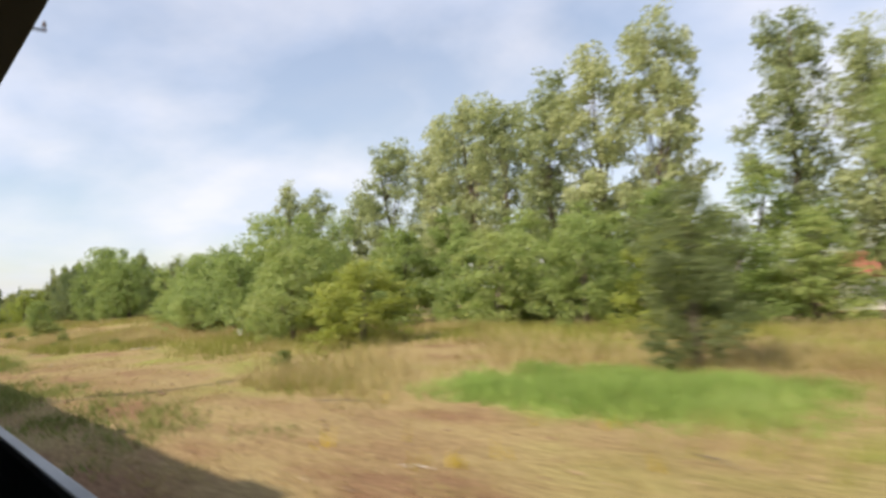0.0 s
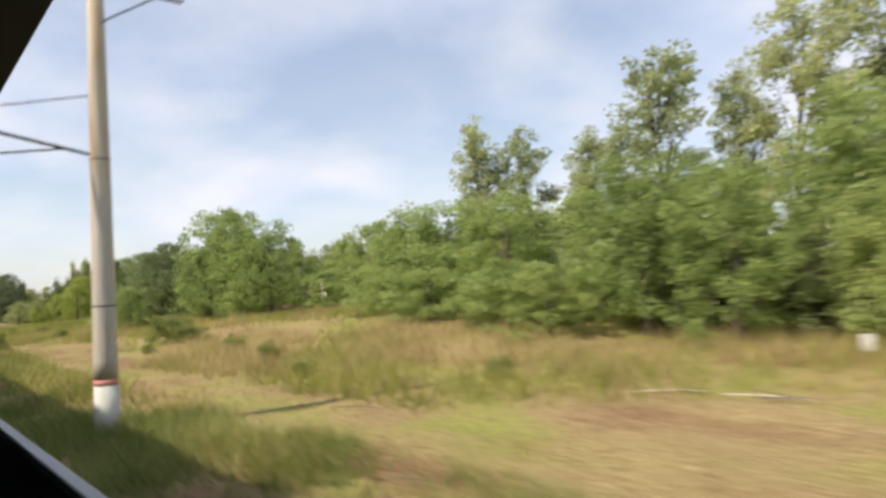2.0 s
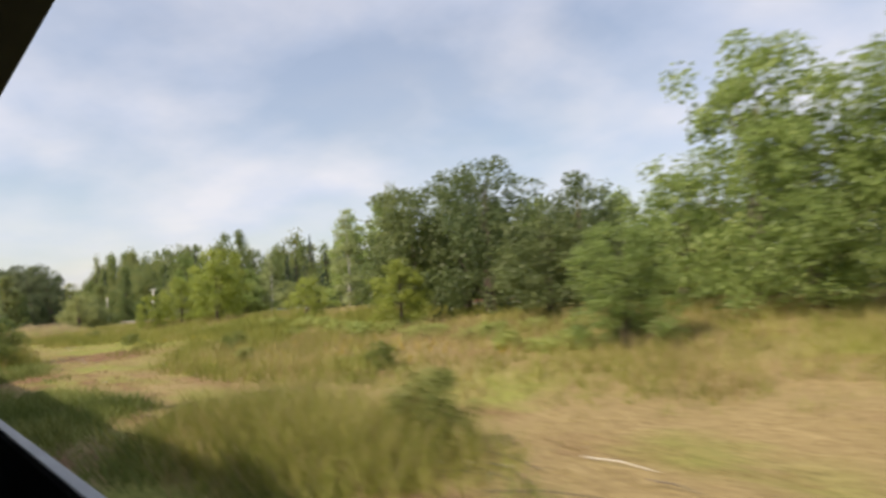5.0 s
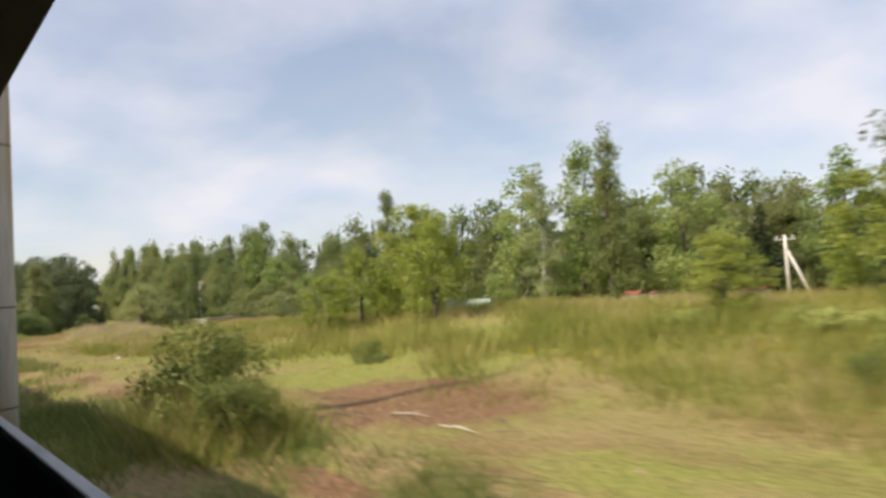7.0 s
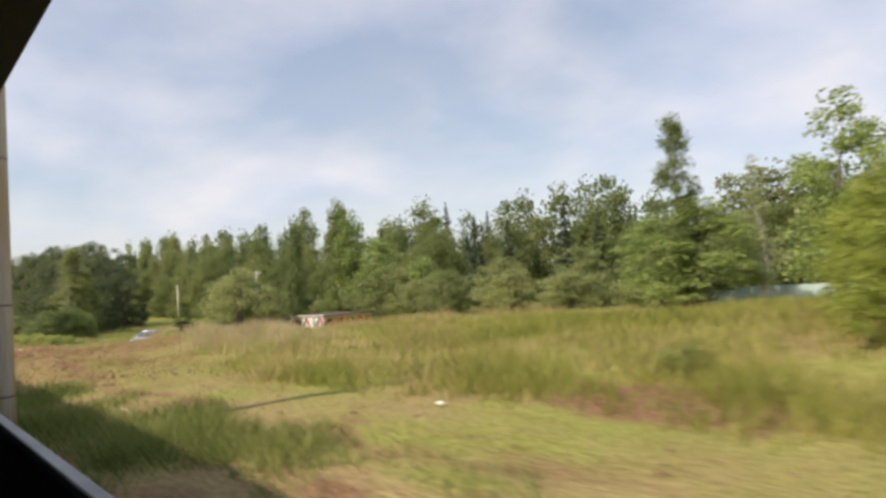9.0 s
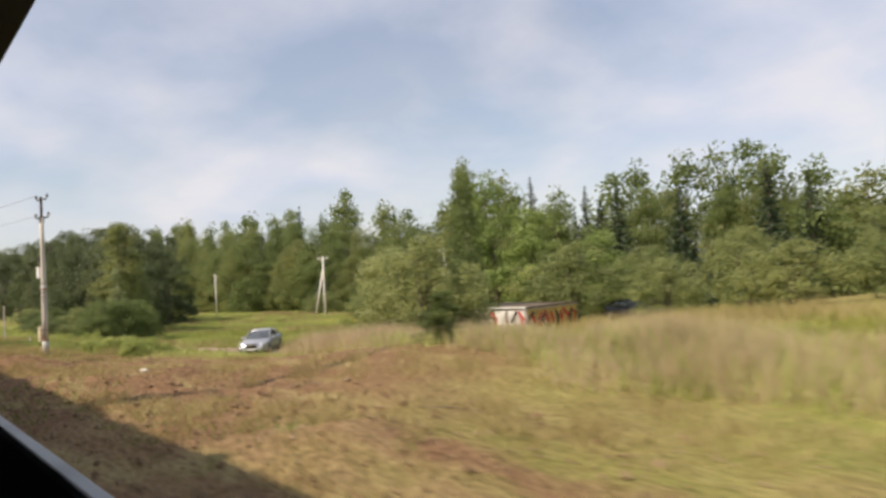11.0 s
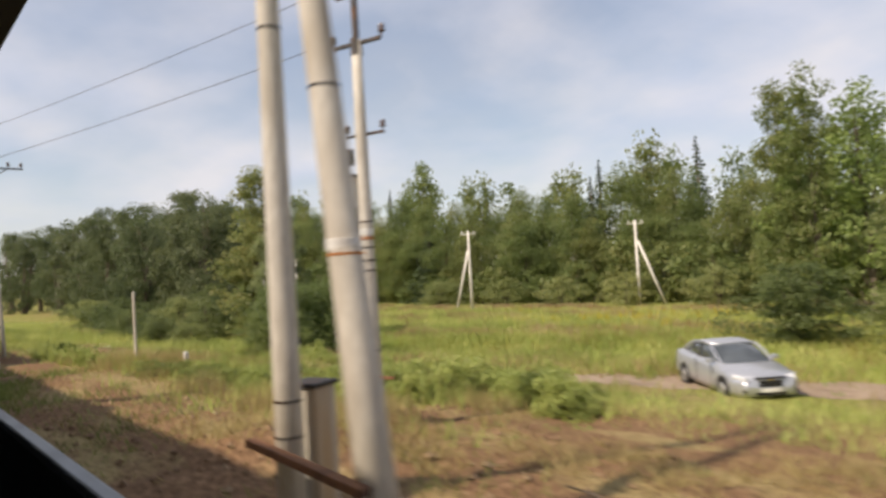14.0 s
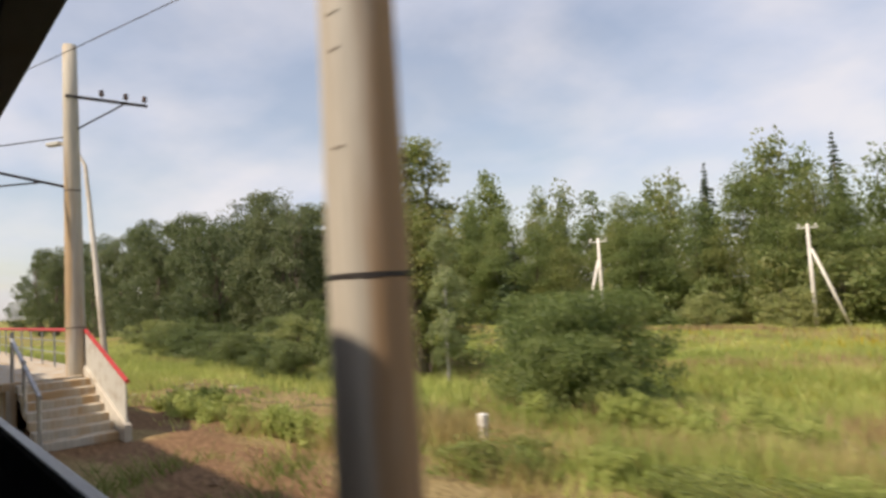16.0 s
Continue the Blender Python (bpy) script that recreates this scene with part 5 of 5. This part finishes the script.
# ---- silver saloon car ----
def car(name, label, tone):
    ob = thing(name, label, "car")
    paint = surface("car_paint", tone, [q * 1.1 for q in tone], 12, 0.3, 0.55, 0, [q * 0.9 for q in tone], 0.5)
    # the glass is greyed in its base colour to stand in for reflected sky
    glass = surface("car_glass", (0.13, 0.15, 0.16), (0.16, 0.18, 0.19), 3, 0.04, 0.45, 0, spec=1.0)
    black = surface("black_plastic", (0.015, 0.015, 0.016), (0.03, 0.03, 0.03), 8, 0.5, 0, 0.1)
    rubber = surface("tyre_rubber", (0.02, 0.02, 0.02), (0.035, 0.034, 0.032), 8, 0.9, 0, 0.2, (0.06, 0.05, 0.04))
    lamp = surface("lamp_glass", (0.7, 0.72, 0.74), (0.8, 0.82, 0.84), 8, 0.12, 0.2, 0, spec=0.6)
    ln, w = 4.55, 1.78

    def loft(sections, mat, name, parent, half_profile, label=""):
        bm = bmesh.new()
        rings = []
        for s in sections:
            rings.append([bm.verts.new(p) for p in half_profile(*s)])
        for a, c in zip(rings, rings[1:]):
            for i in range(len(a)):
                j = (i + 1) % len(a)
                bm.faces.new((a[i], a[j], c[j], c[i]))
        bm.faces.new(rings[0][::-1])
        bm.faces.new(rings[-1])
        bmesh.ops.recalc_face_normals(bm, faces=bm.faces)
        return part(name, bm, mat, parent, label, smooth=True)

    def body_ring(x, half, low, belt):
        s = []
        for sy in (1, -1):
            pts = [(x, sy * half * 0.9, low), (x, sy * half * 0.99, low + 0.14), (x, sy * half, low + 0.35), (x, sy * half * 0.965, belt - 0.12), (x, sy * half * 0.86, belt)]
            s += pts if sy == 1 else pts[::-1]
        return s
    secs = [(2.27, 0.55, 0.34, 0.62), (2.22, 0.72, 0.24, 0.7), (2.05, 0.83, 0.2, 0.78), (1.6, 0.88, 0.19, 0.86), (1.0, 0.89, 0.19, 0.95), (0.2, 0.89, 0.19, 0.98), (-1.0, 0.89, 0.19, 1.0), (-1.7, 0.88, 0.2, 1.03), (-2.1, 0.84, 0.26, 1.02), (-2.24, 0.74, 0.34, 0.96), (-2.28, 0.62, 0.42, 0.8)]
    body = loft(secs, paint, "body", ob, body_ring)

    def cabin_ring(x, half, low, top):
        return [(x, half, low), (x, half * 0.88, low + (top - low) * 0.65), (x, half * 0.74, top - 0.02), (x, half * 0.4, top), (x, -half * 0.4, top), (x, -half * 0.74, top - 0.02), (x, -half * 0.88, low + (top - low) * 0.65), (x, -half, low)]
    loft([(1.05, 0.74, 0.9, 0.96), (0.55, 0.76, 0.9, 1.25), (0.12, 0.77, 0.9, 1.42), (-0.5, 0.77, 0.9, 1.46), (-1.05, 0.76, 0.9, 1.38), (-1.5, 0.73, 0.9, 1.2), (-1.85, 0.68, 0.9, 1.03)], glass, "glasshouse", ob, cabin_ring, "windows with the sky's reflection put into their grey")
    loft([(0.2, 0.775, 1.36, 1.435), (-0.5, 0.78, 1.38, 1.475), (-1.02, 0.765, 1.33, 1.4)], paint, "roof", ob, lambda x, h, lo, top: [(x, h * 0.84, lo), (x, h * 0.72, top - 0.01), (x, h * 0.4, top), (x, -h * 0.4, top), (x, -h * 0.72, top - 0.01), (x, -h * 0.84, lo)])
    for s in (1, -1):
        part("pillar", tube([(1.0, s * 0.72, 0.95), (0.55, s * 0.7, 1.22), (0.18, s * 0.63, 1.4)], 0.035, 6), paint, ob)
        part("pillar", tube([(-1.78, s * 0.68, 1.0), (-1.4, s * 0.66, 1.22), (-1.0, s * 0.61, 1.37)], 0.05, 6), paint, ob)
        part("pillar", tube([(-0.35, s * 0.77, 0.95), (-0.38, s * 0.66, 1.4)], 0.03, 6), black, ob)
        part("mirror", box((0.13, 0.2, 0.13), (0.72, s * 0.93, 1.02), 0.035), paint, ob, "side mirror")
        part("headlight", box((0.42, 0.3, 0.15), (2.0, s * 0.63, 0.7), 0.05, turn=pose(0, 0, 0, 0, 8, -s * 28)), lamp, ob, "clear headlight")
        part("fog_light", box((0.06, 0.2, 0.1), (2.2, s * 0.62, 0.38), 0.02, turn=pose(0, 0, 0, 0, 0, -s * 20)), black, ob)
        part("door_seam", box((0.012, 0.02, 0.6), (0.75, s * 0.885, 0.62)), black, ob)
        part("door_seam", box((0.012, 0.02, 0.62), (-0.38, s * 0.885, 0.64)), black, ob)
        part("door_handle", box((0.18, 0.03, 0.03), (-0.2, s * 0.885, 0.84), 0.008), paint, ob)
    part("upper_grille", box((0.08, 0.8, 0.05), (2.235, 0, 0.71), 0.015), black, ob)
    part("lower_grille", box((0.08, 0.64, 0.18), (2.255, 0, 0.56), 0.05), black, ob)
    part("grille_bar", box((0.09, 0.7, 0.025), (2.26, 0, 0.668), 0.008), STEEL, ob, "chrome grille bar")
    part("bumper_intake", box((0.07, 0.8, 0.09), (2.25, 0, 0.31), 0.02), black, ob)
    part("badge", box((0.03, 0.13, 0.04), (2.305, 0, 0.668), 0.01), GOLDTRIM, ob)
    part("number_plate", box((0.02, 0.5, 0.1), (2.285, 0, 0.4), 0.004), BOXWHITE, ob, "blank white plate")
    for x in (1.36, -1.32):
        for s in (1, -1):
            wheel = part("wheel", tube([(x, s * 0.73, 0.31), (x, s * 0.91, 0.31)], 0.315, 24), rubber, ob)
            part("rim", tube([(x, s * 0.9, 0.31), (x, s * 0.925, 0.31)], [0.21, 0.19], 16), STEEL, wheel, "alloy rim")
            part("wheel_arch", tube([(x, s * 0.7, 0.33), (x, s * 0.893, 0.33)], 0.36, 24), black, ob)
    return ob


GOLDTRIM = surface("gold_trim", (0.5, 0.35, 0.1), (0.6, 0.42, 0.14), 8, 0.35, 0.9, 0)
silver = car("silver_car", "silver saloon car standing on a dirt track", (0.5, 0.52, 0.55))
silver.matrix_world = pose(-203.25, 19.05, float(gz(-203.25, 19.05)), 0, 0, -41)

dark = car("dark_car", "dark saloon car parked beside the bushes", (0.035, 0.037, 0.045))
dark.matrix_world = pose(-190.2, 41.0, float(gz(-190.2, 41.0)), 0, 0, -20)


def dirt_track():
    """A worn dirt road that comes out of the field to the crossing."""
    bm = bmesh.new()
    rows = []
    for i in range(60):
        k = i / 59
        x = -193 - 22 * k
        y = 21.5 - 0.33 * 22 * k * 0.9 + 1.2 * math.sin(k * 3)
        w = 1.5 + 0.25 * math.sin(i * 1.3)
        row = []
        for j in range(7):
            yy = y + (j / 6 - 0.5) * 2 * w
            row.append(bm.verts.new((x, yy, float(gz(x, yy)) + 0.03 * math.sin(math.pi * j / 6) + 0.012)))
        rows.append(row)
    for a, c in zip(rows, rows[1:]):
        for j in range(6):
            bm.faces.new((a[j], a[j + 1], c[j + 1], c[j]))
    tagged(part("road", bm, GRAVEL, smooth=True), "rutted pale dirt road through the grass", "road", kind="structure")


dirt_track()


# ---- platform end with steps and red railing ----
def platform():
    ob = thing("station_platform", "concrete platform end with steps and red-topped railing", "platform")
    part("slab", box((100, 2.3, 0.2), (-278, 3.25, 1.12), 0.02), CONCRETE, ob)
    part("front_wall", box((100, 0.2, 1.1), (-278, 2.3, 0.5)), CONCRETE, ob)
    part("rear_wall", box((100, 0.2, 1.1), (-278, 4.2, 0.5)), CONCRETE, ob)
    for i in range(7):
        part("step", box((0.42, 1.5, 0.17), (-225.2 - 0.4 * i, 3.1, 0.1 + 0.165 * i), 0.01), CONCRETE, ob)
    bm = bmesh.new()
    a = [bm.verts.new(p) for p in ((-224.6, 3.86, -0.1), (-224.6, 3.86, 0.35), (-228.2, 3.86, 1.45), (-228.2, 3.86, -0.1))]
    c = [bm.verts.new((v.co.x, 4.0, v.co.z)) for v in a]
    for i in range(4):
        j = (i + 1) % 4
        bm.faces.new((a[i], a[j], c[j], c[i]))
    bm.faces.new(a[::-1])
    bm.faces.new(c)
    bmesh.ops.recalc_face_normals(bm, faces=bm.faces)
    part("string_wall", bm, PALE, ob)
    bm = bmesh.new()
    a = [bm.verts.new(p) for p in ((-224.7, 3.92, 0.36), (-224.7, 3.92, 1.25), (-228.2, 3.92, 2.3), (-228.2, 3.92, 1.42))]
    c = [bm.verts.new((v.co.x, 3.95, v.co.z)) for v in a]
    for i in range(4):
        j = (i + 1) % 4
        bm.faces.new((a[i], a[j], c[j], c[i]))
    bm.faces.new(a[::-1])
    bm.faces.new(c)
    bmesh.ops.recalc_face_normals(bm, faces=bm.faces)
    part("stair_panel", bm, BOXGREY, ob, "grey sheet railing panel")
    part("handrail", tube([(-224.6, 3.94, 1.25), (-228.2, 3.94, 2.32), (-262, 3.94, 2.32)], 0.05, 8), REDPAINT, ob, "red painted handrail")
    for z in (1.65, 2.0):
        part("rail", tube([(-228.2, 3.94, z), (-262, 3.94, z)], 0.018, 6), STEEL, ob)
    for i in range(18):
        part("baluster", tube([(-228.2 - 2 * i, 3.94, 1.2), (-228.2 - 2 * i, 3.94, 2.32)], 0.028, 6), STEEL, ob)
    part("handrail", tube([(-224.6, 2.35, 1.15), (-228.2, 2.35, 2.25)], 0.045, 8), STEEL, ob)
    for x, z in ((-224.7, 0.0), (-226.4, 0.6), (-228.1, 1.2)):
        part("baluster", tube([(x, 2.35, z), (x, 2.35, z + 1.2)], 0.045, 8), STEEL, ob)


platform()

lampost = thing("street_lamp", "curved concrete lamp post at the platform", "street lamp")
part("post", tube([(0.35, 0, -0.3), (-0.6, 0, 3), (-1.6, 0, 6.2), (-2.0, 0, 7.4), (-2.5, -0.2, 8.1), (-3.1, -0.5, 8.3)], [0.1, 0.085, 0.07, 0.055, 0.045, 0.04], 8), PALE, lampost, smooth=True)
part("lamp_head", box((0.55, 0.22, 0.12), (-3.3, -0.6, 8.3), 0.03, turn=pose(0, 0, 0, 0, 0, 32)), BOXGREY, lampost)
lampost.matrix_world = pose(-230.3, 4.9, 0)


# ---- sheds and walls glimpsed behind the bushes ----
def shed(name, label, size, at, turn, wall, roof_mat, pitch=0.5):
    ob = thing(name, label, "shed", m=pose(*at, 0, 0, turn))
    sx, sy, sz = size
    part("wall", box((sx, sy, sz), (0, 0, sz / 2)), wall, ob)
    bm = bmesh.new()
    for s in (1, -1):
        a = math.atan2(pitch, sy / 2)
        box((sx + 0.3, math.hypot(sy / 2, pitch) + 0.2, 0.06), (0, s * sy / 4, sz + pitch / 2 + 0.03), 0, bm, pose(0, 0, 0, -s * math.degrees(a)))
    part("roof", bm, roof_mat, ob)
    part("door", box((0.9, 0.06, sz * 0.85), (sx * 0.15, -sy / 2 - 0.02, sz * 0.43), 0.01), BOXGREY, ob)
    return ob


REDROOF = surface("red_roof", (0.3, 0.08, 0.06), (0.4, 0.12, 0.09), 5, 0.7, 0, 0.2, (0.24, 0.08, 0.06))
TEAL = surface("teal_sheet", (0.36, 0.5, 0.47), (0.46, 0.6, 0.56), 4, 0.6, 0, 0.2, (0.5, 0.55, 0.5))
BRICKY = surface("painted_wall", (0.4, 0.36, 0.33), (0.55, 0.51, 0.47), 3, 0.85, 0, 0.3, (0.35, 0.2, 0.14))
shed("cottage", "white cottage with a red roof behind trees", (8, 6, 2.6), (-15, 62, float(gz(-15, 62))), 10, BOXWHITE, REDROOF, 2.0)
shed("garden_shed", "low white shed with a red roof", (2.2, 2, 1.0), (-147, 56, float(gz(-147, 56))), 5, BOXWHITE, REDROOF, 0.22)
shed("garden_shed", "low white shed with a red roof", (1.8, 2, 1.0), (-142.6, 56, float(gz(-142.6, 56))), 5, BOXWHITE, REDROOF, 0.22)
shed("garden_shed", "low white shed with a red roof", (1.6, 2, 0.95), (-151, 57, float(gz(-151, 57))), 5, BOXWHITE, REDROOF, 0.22)
shed("garden_shed", "low white shed with a red roof", (1.6, 2, 0.95), (-139, 57, float(gz(-139, 57))), 5, BOXWHITE, REDROOF, 0.22)


def painted_garage():
    """A low garage: white lettering-like scrawls on its front, red and yellow ones on its end wall."""
    ob = thing("garage_block", "low garage with white and red graffiti on its walls", "garage", m=pose(-193.4, 32.3, float(gz(-193.4, 30)) - 0.1, 0, 0, 3))
    high = 0.62 - (float(gz(-193.4, 30)) - 0.1)
    part("wall", box((6.0, 5.4, high), (0, 0, high / 2), 0.02), BRICKY, ob)
    part("roof", box((6.2, 5.6, 0.08), (0, 0, high + 0.04), 0.02), BARK, ob, "dark felt roof")
    part("fascia", box((6.24, 0.03, 0.1), (0, -2.82, high + 0.04), 0.005), BOXWHITE, ob, "white board along the eaves")
    # a dark panel stands for the unlit gap of an open doorway
    part("door", box((1.0, 0.05, high * 0.8), (-1.2, -2.71, high * 0.42), 0.01), IRON, ob, "dark panel for the shade inside an open doorway")
    paints = [surface("spray_paint", c, [min(1, q * 1.2) for q in c], 3, 0.7, 0, 0.1) for c in ((0.45, 0.05, 0.04), (0.66, 0.65, 0.62), (0.2, 0.16, 0.14), (0.5, 0.36, 0.12), (0.05, 0.045, 0.045))]
    part("painted_panel", box((3.3, 0.012, high * 0.85), (1.2, -2.708, high * 0.5)), paints[1], ob, "white sprayed ground")
    part("painted_panel", box((0.012, 5.2, high * 0.85), (3.008, 0, high * 0.5)), paints[3], ob, "yellow sprayed ground")
    rng = random.Random(8)
    for i in range(22):
        end = i >= 11
        u = (-2.3 + 4.6 * (i - 11) / 10) if end else (-2.7 + 5.4 * i / 10)
        zs = [high * q for q in (rng.uniform(0.25, 0.4), rng.uniform(0.5, 0.65), rng.uniform(0.75, 0.92))]
        us = [u, u + rng.uniform(-0.3, 0.3), u + rng.uniform(-0.4, 0.4)]
        bm = tube([(0, q, z) if end else (q, 0, z) for q, z in zip(us, zs)], [0.09, 0.17, 0.1], 6)
        bmesh.ops.scale(bm, vec=(0.1, 1, 1) if end else (1, 0.1, 1), verts=bm.verts)
        bmesh.ops.translate(bm, verts=bm.verts, vec=(3.02, 0, 0) if end else (0, -2.72, 0))
        part("graffiti", bm, paints[(0, 0, 4)[i % 3] if end else (2, 4, 0, 1)[i % 4]], ob)


painted_garage()

fence = thing("sheet_fence", "pale teal sheet-metal fence under trees", "fence")
for i in range(12):
    part("panel", box((0.62, 0.03, 1.0), (-i * 0.64, 0.02 * (i % 2), 0.5), 0.004), TEAL, fence)
for i in range(5):
    part("post", tube([(0.3 - 1.9 * i, 0.08, -0.1), (0.3 - 1.9 * i, 0.08, 1.08)], 0.03, 6), IRON, fence)
fence.matrix_world = pose(-151.5, 37.0, float(gz(-152, 37.0)))


# ---- litter and cut branches ----
# heaps of lopped branches: centre, half width, how many
HEAPS = ((-141, 10.9, 2.0, 0.4, 14), (-92.9, 6.7, 0.7, 0.25, 7), (-42.5, 13.2, 1.0, 0.2, 6), (-55.5, 14.0, 1.2, 0.3, 5), (-126, 8.2, 2.2, 0.6, 16), (-232, 9.6, 3.4, 1.3, 46))
def litter():
    rng = random.Random(21)
    for x, y, s in ((-151.3, 9.6, 0.2), (-195.5, 8.2, 0.22), (-209.2, 8.4, 0.18), (-203.9, 6.6, 0.22), (-185.8, 6.6, 0.24), (-212.0, 11.0, 0.4)):
        bm = bmesh.new()
        bmesh.ops.create_icosphere(bm, subdivisions=2, radius=s * 0.5)
        for v in bm.verts:
            v.co = Vector((v.co.x * 1.3, v.co.y * 0.7, max(v.co.z, -0.1) * 0.5)) * (1 + 0.35 * noise.noise(v.co * 5 + Vector((x, y, 0))))
        ob = part("litter_bag", bm, BOXWHITE)
        ob.matrix_world = pose(x, y, float(gz(x, y)) + 0.04, 0, 0, rng.uniform(0, 180))
        tagged(ob, "crumpled white plastic litter lying on the ground", "litter", "litter beside the track")
    spots = [(rng.uniform(-206, 2), rng.uniform(4.5, 9.5)) for _ in range(34)]
    for cx, cy, rx, ry, m in HEAPS:
        spots += [(cx + rng.gauss(0, rx), cy + rng.gauss(0, ry)) for _ in range(m)]
    for i, (x, y) in enumerate(spots):
        ln = rng.uniform(0.5, 1.8)
        a = rng.uniform(-35, 35)
        bm = tube([(-ln / 2, 0, 0.04), (0, 0.03 * ln, 0.07), (ln / 2, -0.03 * ln, 0.05)], [0.014, 0.011, 0.005], 5)
        ob = part("cut_branch", bm, PALE if i % 5 == 0 else BARK)
        ob.matrix_world = pose(x, y, float(gz(x, y)) + 0.02, 0, 0, a)
        tagged(ob, "cut dry branch lying on the mown ground", "branch", "cut branches")


litter()


def soil_clods():
    """Loose clods on the dug strip and stones along the track."""
    rng = np.random.default_rng(31)
    n = 5200
    x = np.concatenate([rng.uniform(-212, -164, n - 1500), rng.uniform(-222, 8, 1500)])
    y = rng.uniform(2.6, 9.5, n)
    s = rng.gamma(2.0, 0.013, n) + 0.01
    z = gz(x, y) + s * 0.2
    oct_ = np.array([(1, 0, 0), (0, 1, 0), (-1, 0, 0), (0, -1, 0), (0, 0, 0.8), (0, 0, -0.8)])
    tri = np.array([(0, 1, 4), (1, 2, 4), (2, 3, 4), (3, 0, 4), (1, 0, 5), (2, 1, 5), (3, 2, 5), (0, 3, 5)])
    j = oct_[None] * rng.uniform(0.6, 1.4, (n, 6, 1)) + rng.normal(0, 0.12, (n, 6, 3))
    v = np.stack([x, y, z], 1)[:, None] + j * s[:, None, None]
    ob = link_mesh("soil_clods", faces_mesh("soil_clods", v[:, tri].reshape(-1, 3), 3), CLOD)
    tagged(ob, "loose brown clods and stones on the dug strip", "soil", kind="stuff")


CLOD = surface("clod", (0.11, 0.06, 0.035), (0.3, 0.2, 0.12), 0.6, 0.95, bump=0, stain=(0.36, 0.28, 0.17))
soil_clods()
